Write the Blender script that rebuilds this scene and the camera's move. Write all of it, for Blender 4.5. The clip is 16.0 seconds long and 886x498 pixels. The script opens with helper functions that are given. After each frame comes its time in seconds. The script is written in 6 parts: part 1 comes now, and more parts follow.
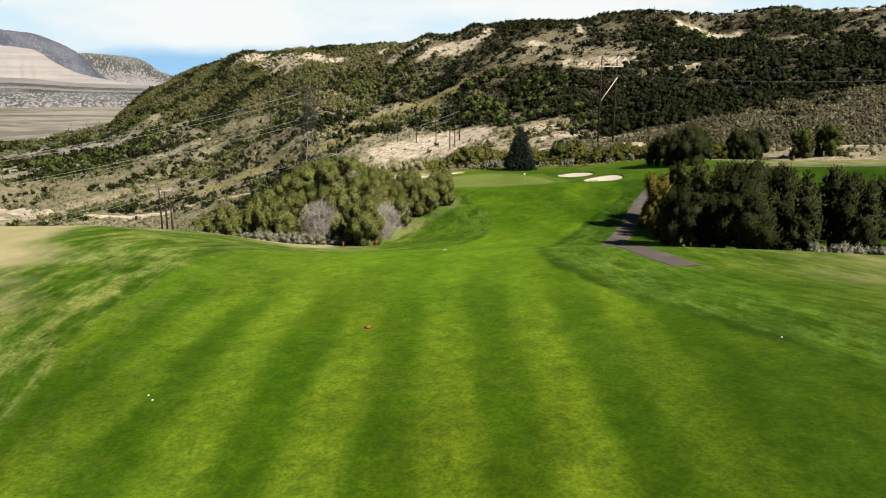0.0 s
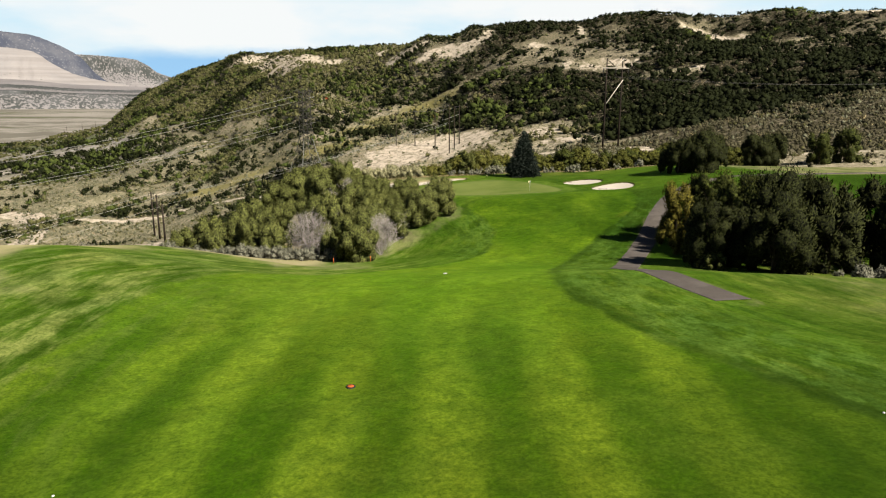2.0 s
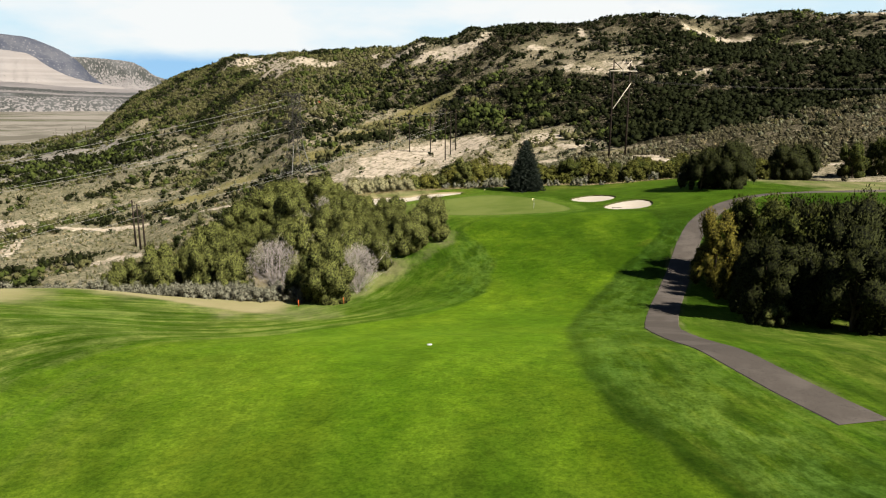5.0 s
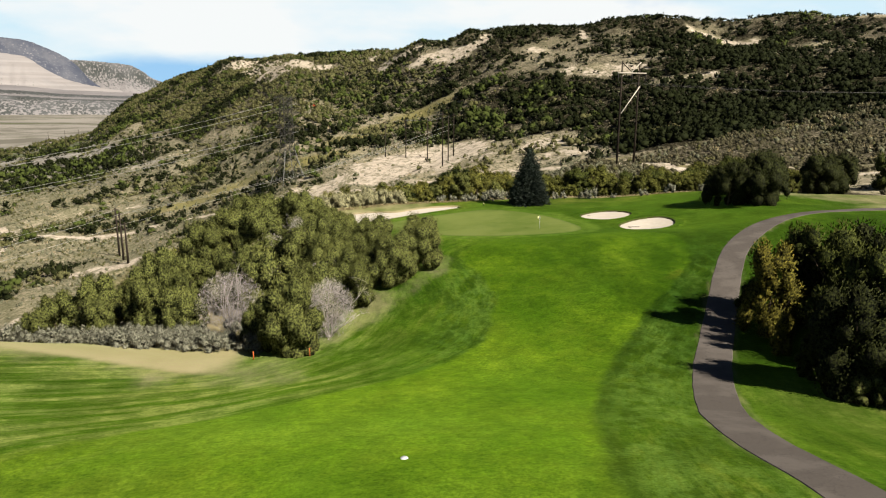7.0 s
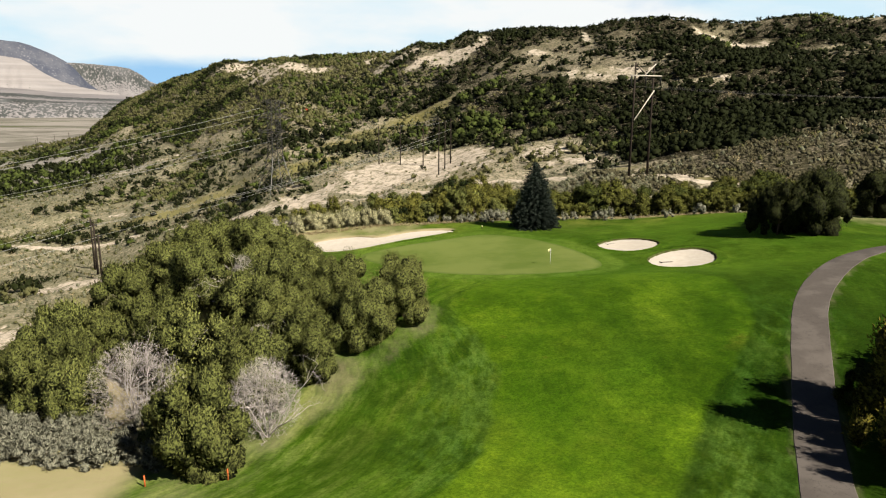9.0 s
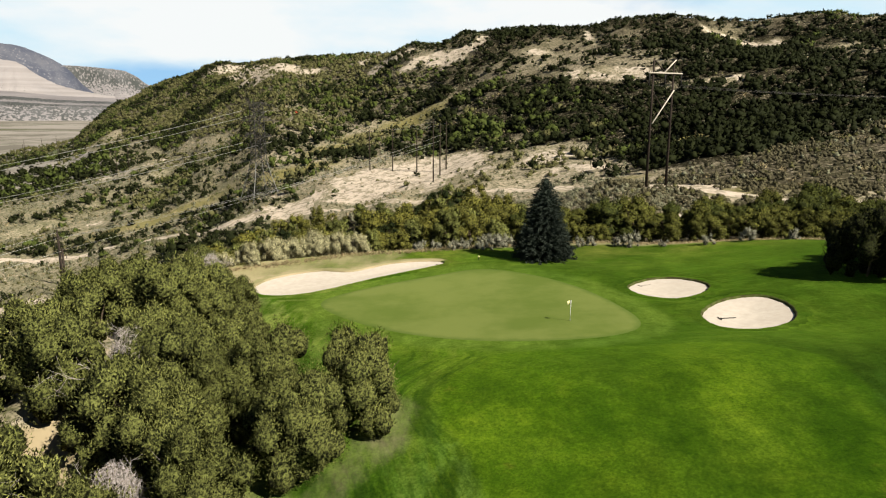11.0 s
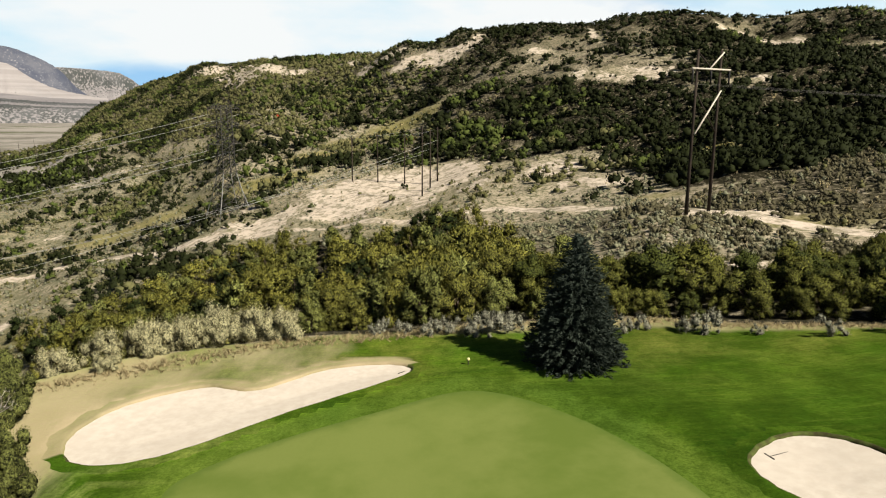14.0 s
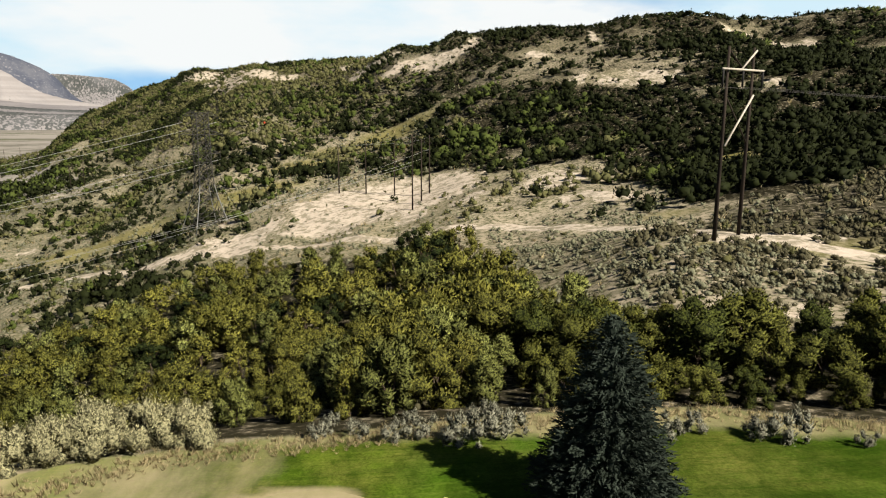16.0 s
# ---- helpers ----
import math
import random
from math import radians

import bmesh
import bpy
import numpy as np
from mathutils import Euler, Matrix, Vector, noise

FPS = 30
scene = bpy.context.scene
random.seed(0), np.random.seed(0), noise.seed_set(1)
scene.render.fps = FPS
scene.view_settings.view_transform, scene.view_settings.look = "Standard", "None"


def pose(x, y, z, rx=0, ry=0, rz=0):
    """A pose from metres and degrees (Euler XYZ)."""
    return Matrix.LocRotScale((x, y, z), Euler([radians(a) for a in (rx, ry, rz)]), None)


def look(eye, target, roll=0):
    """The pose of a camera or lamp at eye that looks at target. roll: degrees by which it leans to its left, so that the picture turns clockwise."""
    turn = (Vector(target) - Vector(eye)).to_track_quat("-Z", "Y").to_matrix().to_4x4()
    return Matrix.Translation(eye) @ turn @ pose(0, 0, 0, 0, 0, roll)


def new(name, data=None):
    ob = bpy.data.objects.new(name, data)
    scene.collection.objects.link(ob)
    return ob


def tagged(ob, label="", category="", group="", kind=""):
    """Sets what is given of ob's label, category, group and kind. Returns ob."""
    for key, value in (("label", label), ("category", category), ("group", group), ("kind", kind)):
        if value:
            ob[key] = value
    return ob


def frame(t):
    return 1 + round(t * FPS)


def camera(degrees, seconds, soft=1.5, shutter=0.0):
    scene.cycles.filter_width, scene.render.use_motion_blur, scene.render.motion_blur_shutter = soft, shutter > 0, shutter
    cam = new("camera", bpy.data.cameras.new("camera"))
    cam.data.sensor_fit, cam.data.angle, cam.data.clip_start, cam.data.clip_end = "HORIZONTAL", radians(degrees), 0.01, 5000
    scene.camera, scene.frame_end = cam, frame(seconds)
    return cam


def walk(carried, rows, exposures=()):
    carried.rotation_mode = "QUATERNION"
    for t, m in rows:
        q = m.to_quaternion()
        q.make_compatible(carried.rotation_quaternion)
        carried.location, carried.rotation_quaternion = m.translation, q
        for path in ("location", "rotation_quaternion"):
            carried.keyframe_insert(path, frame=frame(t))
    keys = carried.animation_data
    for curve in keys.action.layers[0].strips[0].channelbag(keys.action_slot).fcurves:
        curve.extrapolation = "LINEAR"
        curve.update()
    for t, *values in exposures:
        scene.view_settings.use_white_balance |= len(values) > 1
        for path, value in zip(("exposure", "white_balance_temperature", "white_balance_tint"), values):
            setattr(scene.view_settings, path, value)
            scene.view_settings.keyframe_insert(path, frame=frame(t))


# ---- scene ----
cam = camera(66.0, 16.0, soft=1.15)
PATH = [
    (0, -0.00, -0.05, 20.00, 77.00, 0.00, -0.00),
    (0.5, -0.10, 1.67, 19.97, 77.05, 0.00, -0.01),
    (1, -0.14, 3.76, 19.95, 77.09, -0.03, -0.02),
    (1.5, -0.14, 6.12, 19.95, 77.14, -0.07, -0.04),
    (2, -0.10, 8.59, 19.98, 77.19, -0.10, -0.07),
    (2.5, -0.01, 11.06, 20.02, 77.25, -0.13, -0.10),
    (3, 0.11, 13.53, 20.07, 77.30, -0.18, -0.13),
    (3.5, 0.26, 16.11, 20.15, 77.34, -0.22, -0.17),
    (4, 0.43, 18.89, 20.24, 77.37, -0.24, -0.20),
    (4.5, 0.63, 21.88, 20.32, 77.40, -0.24, -0.24),
    (5, 0.84, 25.09, 20.37, 77.44, -0.21, -0.27),
    (5.5, 1.07, 28.48, 20.39, 77.49, -0.19, -0.30),
    (6, 1.31, 32.01, 20.39, 77.56, -0.19, -0.31),
    (6.5, 1.54, 35.66, 20.39, 77.63, -0.21, -0.33),
    (7, 1.77, 39.51, 20.43, 77.72, -0.26, -0.34),
    (7.5, 2.01, 43.69, 20.50, 77.82, -0.32, -0.37),
    (8, 2.30, 48.33, 20.60, 77.90, -0.37, -0.39),
    (8.5, 2.66, 53.40, 20.68, 77.97, -0.40, -0.41),
    (9, 3.07, 58.76, 20.75, 78.02, -0.39, -0.42),
    (9.5, 3.49, 64.23, 20.77, 78.06, -0.37, -0.43),
    (10, 3.92, 69.76, 20.75, 78.10, -0.34, -0.46),
    (10.5, 4.33, 75.29, 20.70, 78.15, -0.32, -0.50),
    (11, 4.73, 80.86, 20.65, 78.20, -0.29, -0.56),
    (11.5, 5.13, 86.50, 20.62, 78.26, -0.28, -0.62),
    (12, 5.55, 92.27, 20.63, 78.31, -0.29, -0.67),
    (12.5, 6.01, 98.20, 20.68, 78.37, -0.31, -0.70),
    (13, 6.47, 104.20, 20.78, 78.40, -0.32, -0.74),
    (13.5, 6.96, 110.26, 20.94, 78.40, -0.31, -0.78),
    (14, 7.50, 116.41, 21.16, 78.39, -0.32, -0.80),
    (14.5, 8.10, 122.48, 21.37, 78.45, -0.36, -0.82),
    (15, 8.69, 128.02, 21.51, 78.60, -0.36, -0.85),
    (15.5, 9.21, 132.46, 21.57, 78.75, -0.30, -0.92),
    (16, 9.64, 135.53, 21.58, 78.84, -0.17, -1.02),
]
walk(cam, [(t, pose(x, y, z, rx, ry, rz)) for t, x, y, z, rx, ry, rz in PATH], [(0, 1.4), (16, 1.4)])

# ---------------------------------------------------------------- sky and sun
SUN_AZ, SUN_EL = 129.0, 41.0          # degrees east of north, and above the horizon


def nodes_of(tree):
    tree.nodes.clear()
    return tree.nodes, tree.links


world = bpy.data.worlds.new("sky")
scene.world = world
world.use_nodes = True
N, L = nodes_of(world.node_tree)
out = N.new("ShaderNodeOutputWorld")
bg = N.new("ShaderNodeBackground")
sky = N.new("ShaderNodeTexSky")
sky.sky_type, sky.sun_disc = "NISHITA", False
sky.sun_elevation, sky.sun_rotation = radians(SUN_EL), radians(SUN_AZ)
sky.altitude, sky.air_density, sky.dust_density, sky.ozone_density = 2000.0, 0.3, 0.3, 1.0
tc = N.new("ShaderNodeTexCoord")
mp = N.new("ShaderNodeMapping")
mp.inputs["Scale"].default_value = (1.0, 1.0, 3.2)
mp.inputs["Location"].default_value = (0.3, 0.0, 0.15)
cl = N.new("ShaderNodeTexNoise")
cl.inputs["Scale"].default_value, cl.inputs["Detail"].default_value, cl.inputs["Roughness"].default_value = 2.3, 9.0, 0.55
rp = N.new("ShaderNodeValToRGB")
rp.color_ramp.elements[0].position, rp.color_ramp.elements[1].position = 0.42, 0.62
mx = N.new("ShaderNodeMix")
mx.data_type = "RGBA"
tone = N.new("ShaderNodeMix")
tone.data_type = "RGBA"
tone.inputs["A"].default_value, tone.inputs["B"].default_value = (5.0, 6.5, 7.3, 1), (7.05, 7.25, 7.25, 1)
thick = N.new("ShaderNodeTexNoise")
thick.inputs["Scale"].default_value, thick.inputs["Detail"].default_value = 3.4, 6.0
thin = N.new("ShaderNodeMapRange")
thin.inputs["From Min"].default_value, thin.inputs["From Max"].default_value = 0.40, 0.57
L.new(thick.outputs["Fac"], thin.inputs["Value"])
L.new(thin.outputs["Result"], tone.inputs["Factor"])
L.new(tone.outputs["Result"], mx.inputs["B"])
L.new(tc.outputs["Generated"], mp.inputs["Vector"])
L.new(mp.outputs["Vector"], cl.inputs["Vector"])
L.new(mp.outputs["Vector"], thick.inputs["Vector"])
# a bank of bright cloud lies low round the horizon, the upper sky is clear
sx = N.new("ShaderNodeSeparateXYZ")
low = N.new("ShaderNodeMapRange")
low.inputs["From Min"].default_value, low.inputs["From Max"].default_value = 0.12, 0.27
low.inputs["To Min"].default_value, low.inputs["To Max"].default_value = 0.26, -0.42
sm = N.new("ShaderNodeMath")
sm.operation = "ADD"
L.new(tc.outputs["Generated"], sx.inputs["Vector"])
L.new(sx.outputs["Z"], low.inputs["Value"])
L.new(cl.outputs["Fac"], sm.inputs[0])
L.new(low.outputs["Result"], sm.inputs[1])
gap = N.new("ShaderNodeMapRange")
gap.inputs["From Min"].default_value, gap.inputs["From Max"].default_value = 0.030, 0.075
gap.inputs["To Min"].default_value, gap.inputs["To Max"].default_value = -0.42, 0.0
sm2 = N.new("ShaderNodeMath")
sm2.operation = "ADD"
L.new(sx.outputs["Z"], gap.inputs["Value"])
L.new(sm.outputs["Value"], sm2.inputs[0])
L.new(gap.outputs["Result"], sm2.inputs[1])
L.new(sm2.outputs["Value"], rp.inputs["Fac"])
L.new(rp.outputs["Color"], mx.inputs["Factor"])
# pale blue air low down
air = N.new("ShaderNodeMix")
air.data_type = "RGBA"
air.inputs["B"].default_value = (2.6, 4.7, 6.8, 1)
haze = N.new("ShaderNodeMapRange")
haze.inputs["From Min"].default_value, haze.inputs["From Max"].default_value = 0.13, 0.33
haze.inputs["To Min"].default_value, haze.inputs["To Max"].default_value = 0.9, 0.0
L.new(sx.outputs["Z"], haze.inputs["Value"])
L.new(haze.outputs["Result"], air.inputs["Factor"])
L.new(sky.outputs["Color"], air.inputs["A"])
L.new(air.outputs["Result"], mx.inputs["A"])
L.new(mx.outputs["Result"], bg.inputs["Color"])
bg.inputs["Strength"].default_value = 0.05
L.new(bg.outputs["Background"], out.inputs["Surface"])

sun = new("sun", bpy.data.lights.new("sun", "SUN"))
sun.data.energy, sun.data.angle, sun.data.color = 5.0, radians(0.55), (1.0, 0.93, 0.82)
az, el = radians(SUN_AZ), radians(SUN_EL)
sun.matrix_world = look((math.sin(az) * math.cos(el) * 100, math.cos(az) * math.cos(el) * 100, math.sin(el) * 100), (0, 0, 0))

# ---------------------------------------------------------------- materials
class Graph:
    """A short way to write node materials."""

    def __init__(self, name):
        self.m = bpy.data.materials.new(name)
        self.m.use_nodes = True
        self.n, self.l = nodes_of(self.m.node_tree)
        self.out = self.n.new("ShaderNodeOutputMaterial")
        self.b = self.n.new("ShaderNodeBsdfPrincipled")
        self.b.inputs["Specular IOR Level"].default_value = 0.06
        self.l.new(self.b.outputs["BSDF"], self.out.inputs["Surface"])
        self.pos = self.n.new("ShaderNodeNewGeometry")

    def put(self, node, socket, v):
        s = node.inputs[socket]
        if hasattr(v, "is_output"):
            self.l.new(v, s)
        elif isinstance(v, tuple) and len(v) == 3 and s.type == "RGBA":
            s.default_value = (*v, 1)
        else:
            s.default_value = v

    def noise(self, scale, detail=4.0, rough=0.55, stretch=None, vec=None):
        t = self.n.new("ShaderNodeTexNoise")
        v = vec or self.pos.outputs["Position"]
        if stretch:
            k = self.n.new("ShaderNodeMapping")
            k.inputs["Scale"].default_value = stretch
            self.l.new(v, k.inputs["Vector"])
            v = k.outputs["Vector"]
        self.l.new(v, t.inputs["Vector"])
        t.inputs["Scale"].default_value, t.inputs["Detail"].default_value, t.inputs["Roughness"].default_value = scale, detail, rough
        return t.outputs["Fac"]

    def ramp(self, fac, a, b):
        r = self.n.new("ShaderNodeMapRange")
        r.interpolation_type = "SMOOTHSTEP"
        self.put(r, "Value", fac)
        r.inputs["From Min"].default_value, r.inputs["From Max"].default_value = a, b
        return r.outputs["Result"]

    def mix(self, fac, a, b, blend="MIX"):
        x = self.n.new("ShaderNodeMix")
        x.data_type, x.blend_type = "RGBA", blend
        self.put(x, "Factor", fac)
        self.put(x, "A", a)
        self.put(x, "B", b)
        return x.outputs["Result"]

    def math(self, op, a, b=0.0):
        x = self.n.new("ShaderNodeMath")
        x.operation = op
        self.put(x, 0, a)
        self.put(x, 1, b)
        return x.outputs["Value"]

    def attr(self, name):
        a = self.n.new("ShaderNodeAttribute")
        a.attribute_name = name
        return a.outputs["Fac"]

    def bump(self, h, strength, dist):
        b = self.n.new("ShaderNodeBump")
        b.inputs["Strength"].default_value, b.inputs["Distance"].default_value = strength, dist
        self.l.new(h, b.inputs["Height"])
        self.l.new(b.outputs["Normal"], self.b.inputs["Normal"])

    def done(self, color, rough=0.85, metal=0.0):
        self.put(self.b, "Base Color", color)
        self.put(self.b, "Roughness", rough)
        self.b.inputs["Metallic"].default_value = metal
        return self.m


MASS = {}          # the two colours of each foliage, for the mass inside the crown


def leaf_material(name, dark, light, tint=None, vary=False):
    """Foliage: tufts differ one by one, and plants differ one by one."""
    g = Graph(name)
    c = g.mix(g.math("ADD", g.math("MULTIPLY", g.pos.outputs["Random Per Island"], 0.44), 0.22), dark, light)
    c = g.mix(g.math("MULTIPLY", g.ramp(g.noise(11.0, 5, 0.75), 0.52, 0.36), 0.40), c, tuple(v * 0.5 for v in dark))
    info = g.n.new("ShaderNodeObjectInfo")
    c = g.mix(g.math("MULTIPLY", info.outputs["Random"], 0.55), c, tint or light)
    c = g.mix(g.math("MULTIPLY", g.ramp(g.noise(0.09, 3), 0.35, 0.7), 0.45), c, tint or dark)
    if vary:
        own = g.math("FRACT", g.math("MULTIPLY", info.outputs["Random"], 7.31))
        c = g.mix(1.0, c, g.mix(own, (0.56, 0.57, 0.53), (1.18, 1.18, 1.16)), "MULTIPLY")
    g.b.inputs["Specular IOR Level"].default_value = 0.05
    MASS[name] = (dark, light)
    return g.done(c, 0.75)


def shaded_mass_material(name, dark, light):
    """The leaf mass behind the outer sprays of a crown, its hollows painted dark as shade."""
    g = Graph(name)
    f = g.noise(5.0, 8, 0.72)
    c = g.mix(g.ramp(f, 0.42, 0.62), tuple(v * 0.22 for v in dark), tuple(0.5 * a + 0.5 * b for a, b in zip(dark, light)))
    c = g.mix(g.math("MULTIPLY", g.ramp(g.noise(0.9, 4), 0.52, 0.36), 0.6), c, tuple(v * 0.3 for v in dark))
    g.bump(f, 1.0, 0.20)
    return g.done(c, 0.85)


def plain(name, a, b, scale, rough=0.8, metal=0.0, stretch=None, bump=0.0):
    g = Graph(name)
    f = g.noise(scale, 6, 0.6, stretch)
    c = g.mix(g.ramp(f, 0.3, 0.7), a, b)
    c = g.mix(g.math("MULTIPLY", g.ramp(g.noise(scale * 0.13, 3), 0.4, 0.7), 0.5), c, a)
    if bump:
        g.bump(f, 0.6, bump)
    return g.done(c, rough, metal)


JUNIPER = leaf_material("juniper_leaf", (0.0230, 0.0275, 0.0066), (0.2160, 0.2330, 0.0640), (0.1380, 0.1420, 0.0400), True)
HILL_OAK = leaf_material("hill_oak_leaf", (0.0138, 0.0207, 0.0046), (0.0713, 0.0897, 0.0207), (0.0391, 0.0483, 0.0103))
HILL_OLIVE = leaf_material("hill_olive_leaf", (0.0333, 0.0344, 0.0122), (0.1083, 0.1056, 0.0444), (0.0722, 0.0678, 0.025))
DUSTY = leaf_material("dusty_sage_leaf", (0.0240, 0.0221, 0.0113), (0.1015, 0.0914, 0.0514), (0.0560, 0.0502, 0.0267))
OAK = leaf_material("oak_leaf", (0.0190, 0.0230, 0.0042), (0.2050, 0.1980, 0.0420), (0.1321, 0.1218, 0.0227), True)
DRAWLEAF = leaf_material("draw_leaf", (0.0266, 0.0316, 0.0053), (0.1386, 0.1383, 0.0291), (0.0831, 0.0824, 0.0159), True)
MIDLEAF = leaf_material("path_tree_leaf", (0.0132, 0.0197, 0.0034), (0.0793, 0.0898, 0.0190), (0.0441, 0.0490, 0.0090))
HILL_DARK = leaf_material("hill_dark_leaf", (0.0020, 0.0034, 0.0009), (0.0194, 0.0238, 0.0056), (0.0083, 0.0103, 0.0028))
TREE_DARK = leaf_material("tree_dark_leaf", (0.0049, 0.0073, 0.0019), (0.0499, 0.0555, 0.0145), (0.0225, 0.0254, 0.0063))
DARKLEAF = leaf_material("dark_leaf", (0.0056, 0.01, 0.0022), (0.0289, 0.0389, 0.0083), (0.0144, 0.0189, 0.0044))
GOLD = leaf_material("golden_leaf", (0.0310, 0.0320, 0.0056), (0.1680, 0.1400, 0.0210), (0.1060, 0.0870, 0.0115))
SAGE = leaf_material("sage_leaf", (0.0528, 0.0544, 0.0289), (0.1833, 0.1833, 0.1194), (0.1167, 0.1139, 0.0694))
SAGE_LIGHT = leaf_material("silver_sage_leaf", (0.09, 0.09, 0.058), (0.26, 0.255, 0.19), (0.185, 0.178, 0.128))
PALEBUSH = leaf_material("pale_bush_leaf", (0.1487, 0.1430, 0.0677), (0.3755, 0.3461, 0.2031), (0.2896, 0.2670, 0.1430))
SPRUCE = leaf_material("spruce_needle", (0.0077, 0.0108, 0.0077), (0.0383, 0.0480, 0.0352), (0.0192, 0.0255, 0.0185))
DRYGRASS = leaf_material("dry_grass", (0.2040, 0.1582, 0.0796), (0.3876, 0.3212, 0.1836), (0.3162, 0.2550, 0.1326))
RED = leaf_material("red_leaf", (0.1111, 0.0167, 0.0083), (0.2333, 0.0444, 0.0167))
TWIG = plain("dead_twig", (0.1958, 0.1711, 0.1508), (0.3915, 0.3509, 0.3190), 3.0, 0.9)
BARK = plain("bark", (0.0389, 0.0278, 0.0194), (0.0944, 0.0694, 0.05), 6.0, 0.95, 0, (1, 1, 0.2), 0.02)
POLE = plain("pole_wood", (0.0139, 0.0106, 0.0083), (0.0361, 0.0278, 0.0211), 2.0, 0.9, 0, (1, 1, 0.1))
PALEWOOD = plain("pale_brace_wood", (0.2778, 0.2444, 0.1944), (0.3667, 0.3333, 0.2778), 1.2, 0.8)
STEEL = plain("galvanised_steel", (0.1406, 0.1406, 0.1314), (0.1894, 0.1864, 0.1742), 1.5, 0.55, 0.2)
RUST = plain("weathered_steel", (0.0278, 0.0278, 0.025), (0.0667, 0.0611, 0.0556), 1.5, 0.7, 0.3)
DARKWIRE = plain("dark_conductor", (0.0556, 0.0528, 0.0472), (0.0889, 0.0833, 0.0778), 0.3, 0.6, 0.3)
WIRE = plain("conductor", (0.2667, 0.2611, 0.2444), (0.3444, 0.3333, 0.3111), 0.3, 0.45, 0.1)
SANDMAT = plain("bunker_sand", (0.3333, 0.2944, 0.2389), (0.3833, 0.3444, 0.2833), 1.6, 0.95, 0, None, 0.012)
LIPMAT = plain("bunker_lip", (0.0278, 0.025, 0.01), (0.0556, 0.0722, 0.0167), 2.0, 0.95, 0, None, 0.05)
WHITE = plain("white_paint", (0.4, 0.4, 0.3889), (0.4556, 0.4556, 0.4444), 3.0, 0.5)
FLAGMAT = plain("flag_cloth", (0.3889, 0.3667, 0.1389), (0.4556, 0.4444, 0.25), 3.0, 0.8)
ORANGE = plain("orange_paint", (0.3056, 0.0667, 0.0167), (0.3611, 0.1, 0.0278), 3.0, 0.6)
IRON = plain("dark_iron", (0.0111, 0.0111, 0.0111), (0.0278, 0.025, 0.0222), 3.0, 0.6)


def asphalt_material():
    g = Graph("asphalt")
    f = g.noise(9, 8, 0.7)
    c = g.mix(f, (0.046, 0.039, 0.033), (0.082, 0.071, 0.061))
    c = g.mix(g.math("MULTIPLY", g.ramp(g.noise(0.35, 4), 0.45, 0.65), 0.6), c, (0.098, 0.085, 0.073))
    crack = g.ramp(g.math("ABSOLUTE", g.math("SUBTRACT", g.noise(0.5, 6, 0.6), 0.5)), 0.006, 0.0)
    c = g.mix(g.math("MULTIPLY", crack, 0.6), c, (0.0278, 0.025, 0.0222))
    g.bump(f, 0.4, 0.01)
    return g.done(c, 0.9)


def green_material():
    g = Graph("putting_green_turf")
    c = g.mix(g.ramp(g.noise(0.10, 6, 0.6), 0.36, 0.62), (0.0665, 0.0945, 0.0150), (0.1080, 0.1290, 0.0310))
    c = g.mix(g.math("MULTIPLY", g.noise(5, 4, 0.7), 0.5), c, (0.075, 0.1011, 0.0189))
    rim = g.math("ADD", g.attr("rim"), g.math("MULTIPLY", g.math("SUBTRACT", g.noise(0.8, 5, 0.65), 0.5), 1.1))
    c = g.mix(g.math("MULTIPLY", g.ramp(rim, 1.2, 0.1), 0.75), c, (0.052, 0.082, 0.012))
    g.bump(g.noise(30, 2), 0.3, 0.01)
    return g.done(c, 0.9)


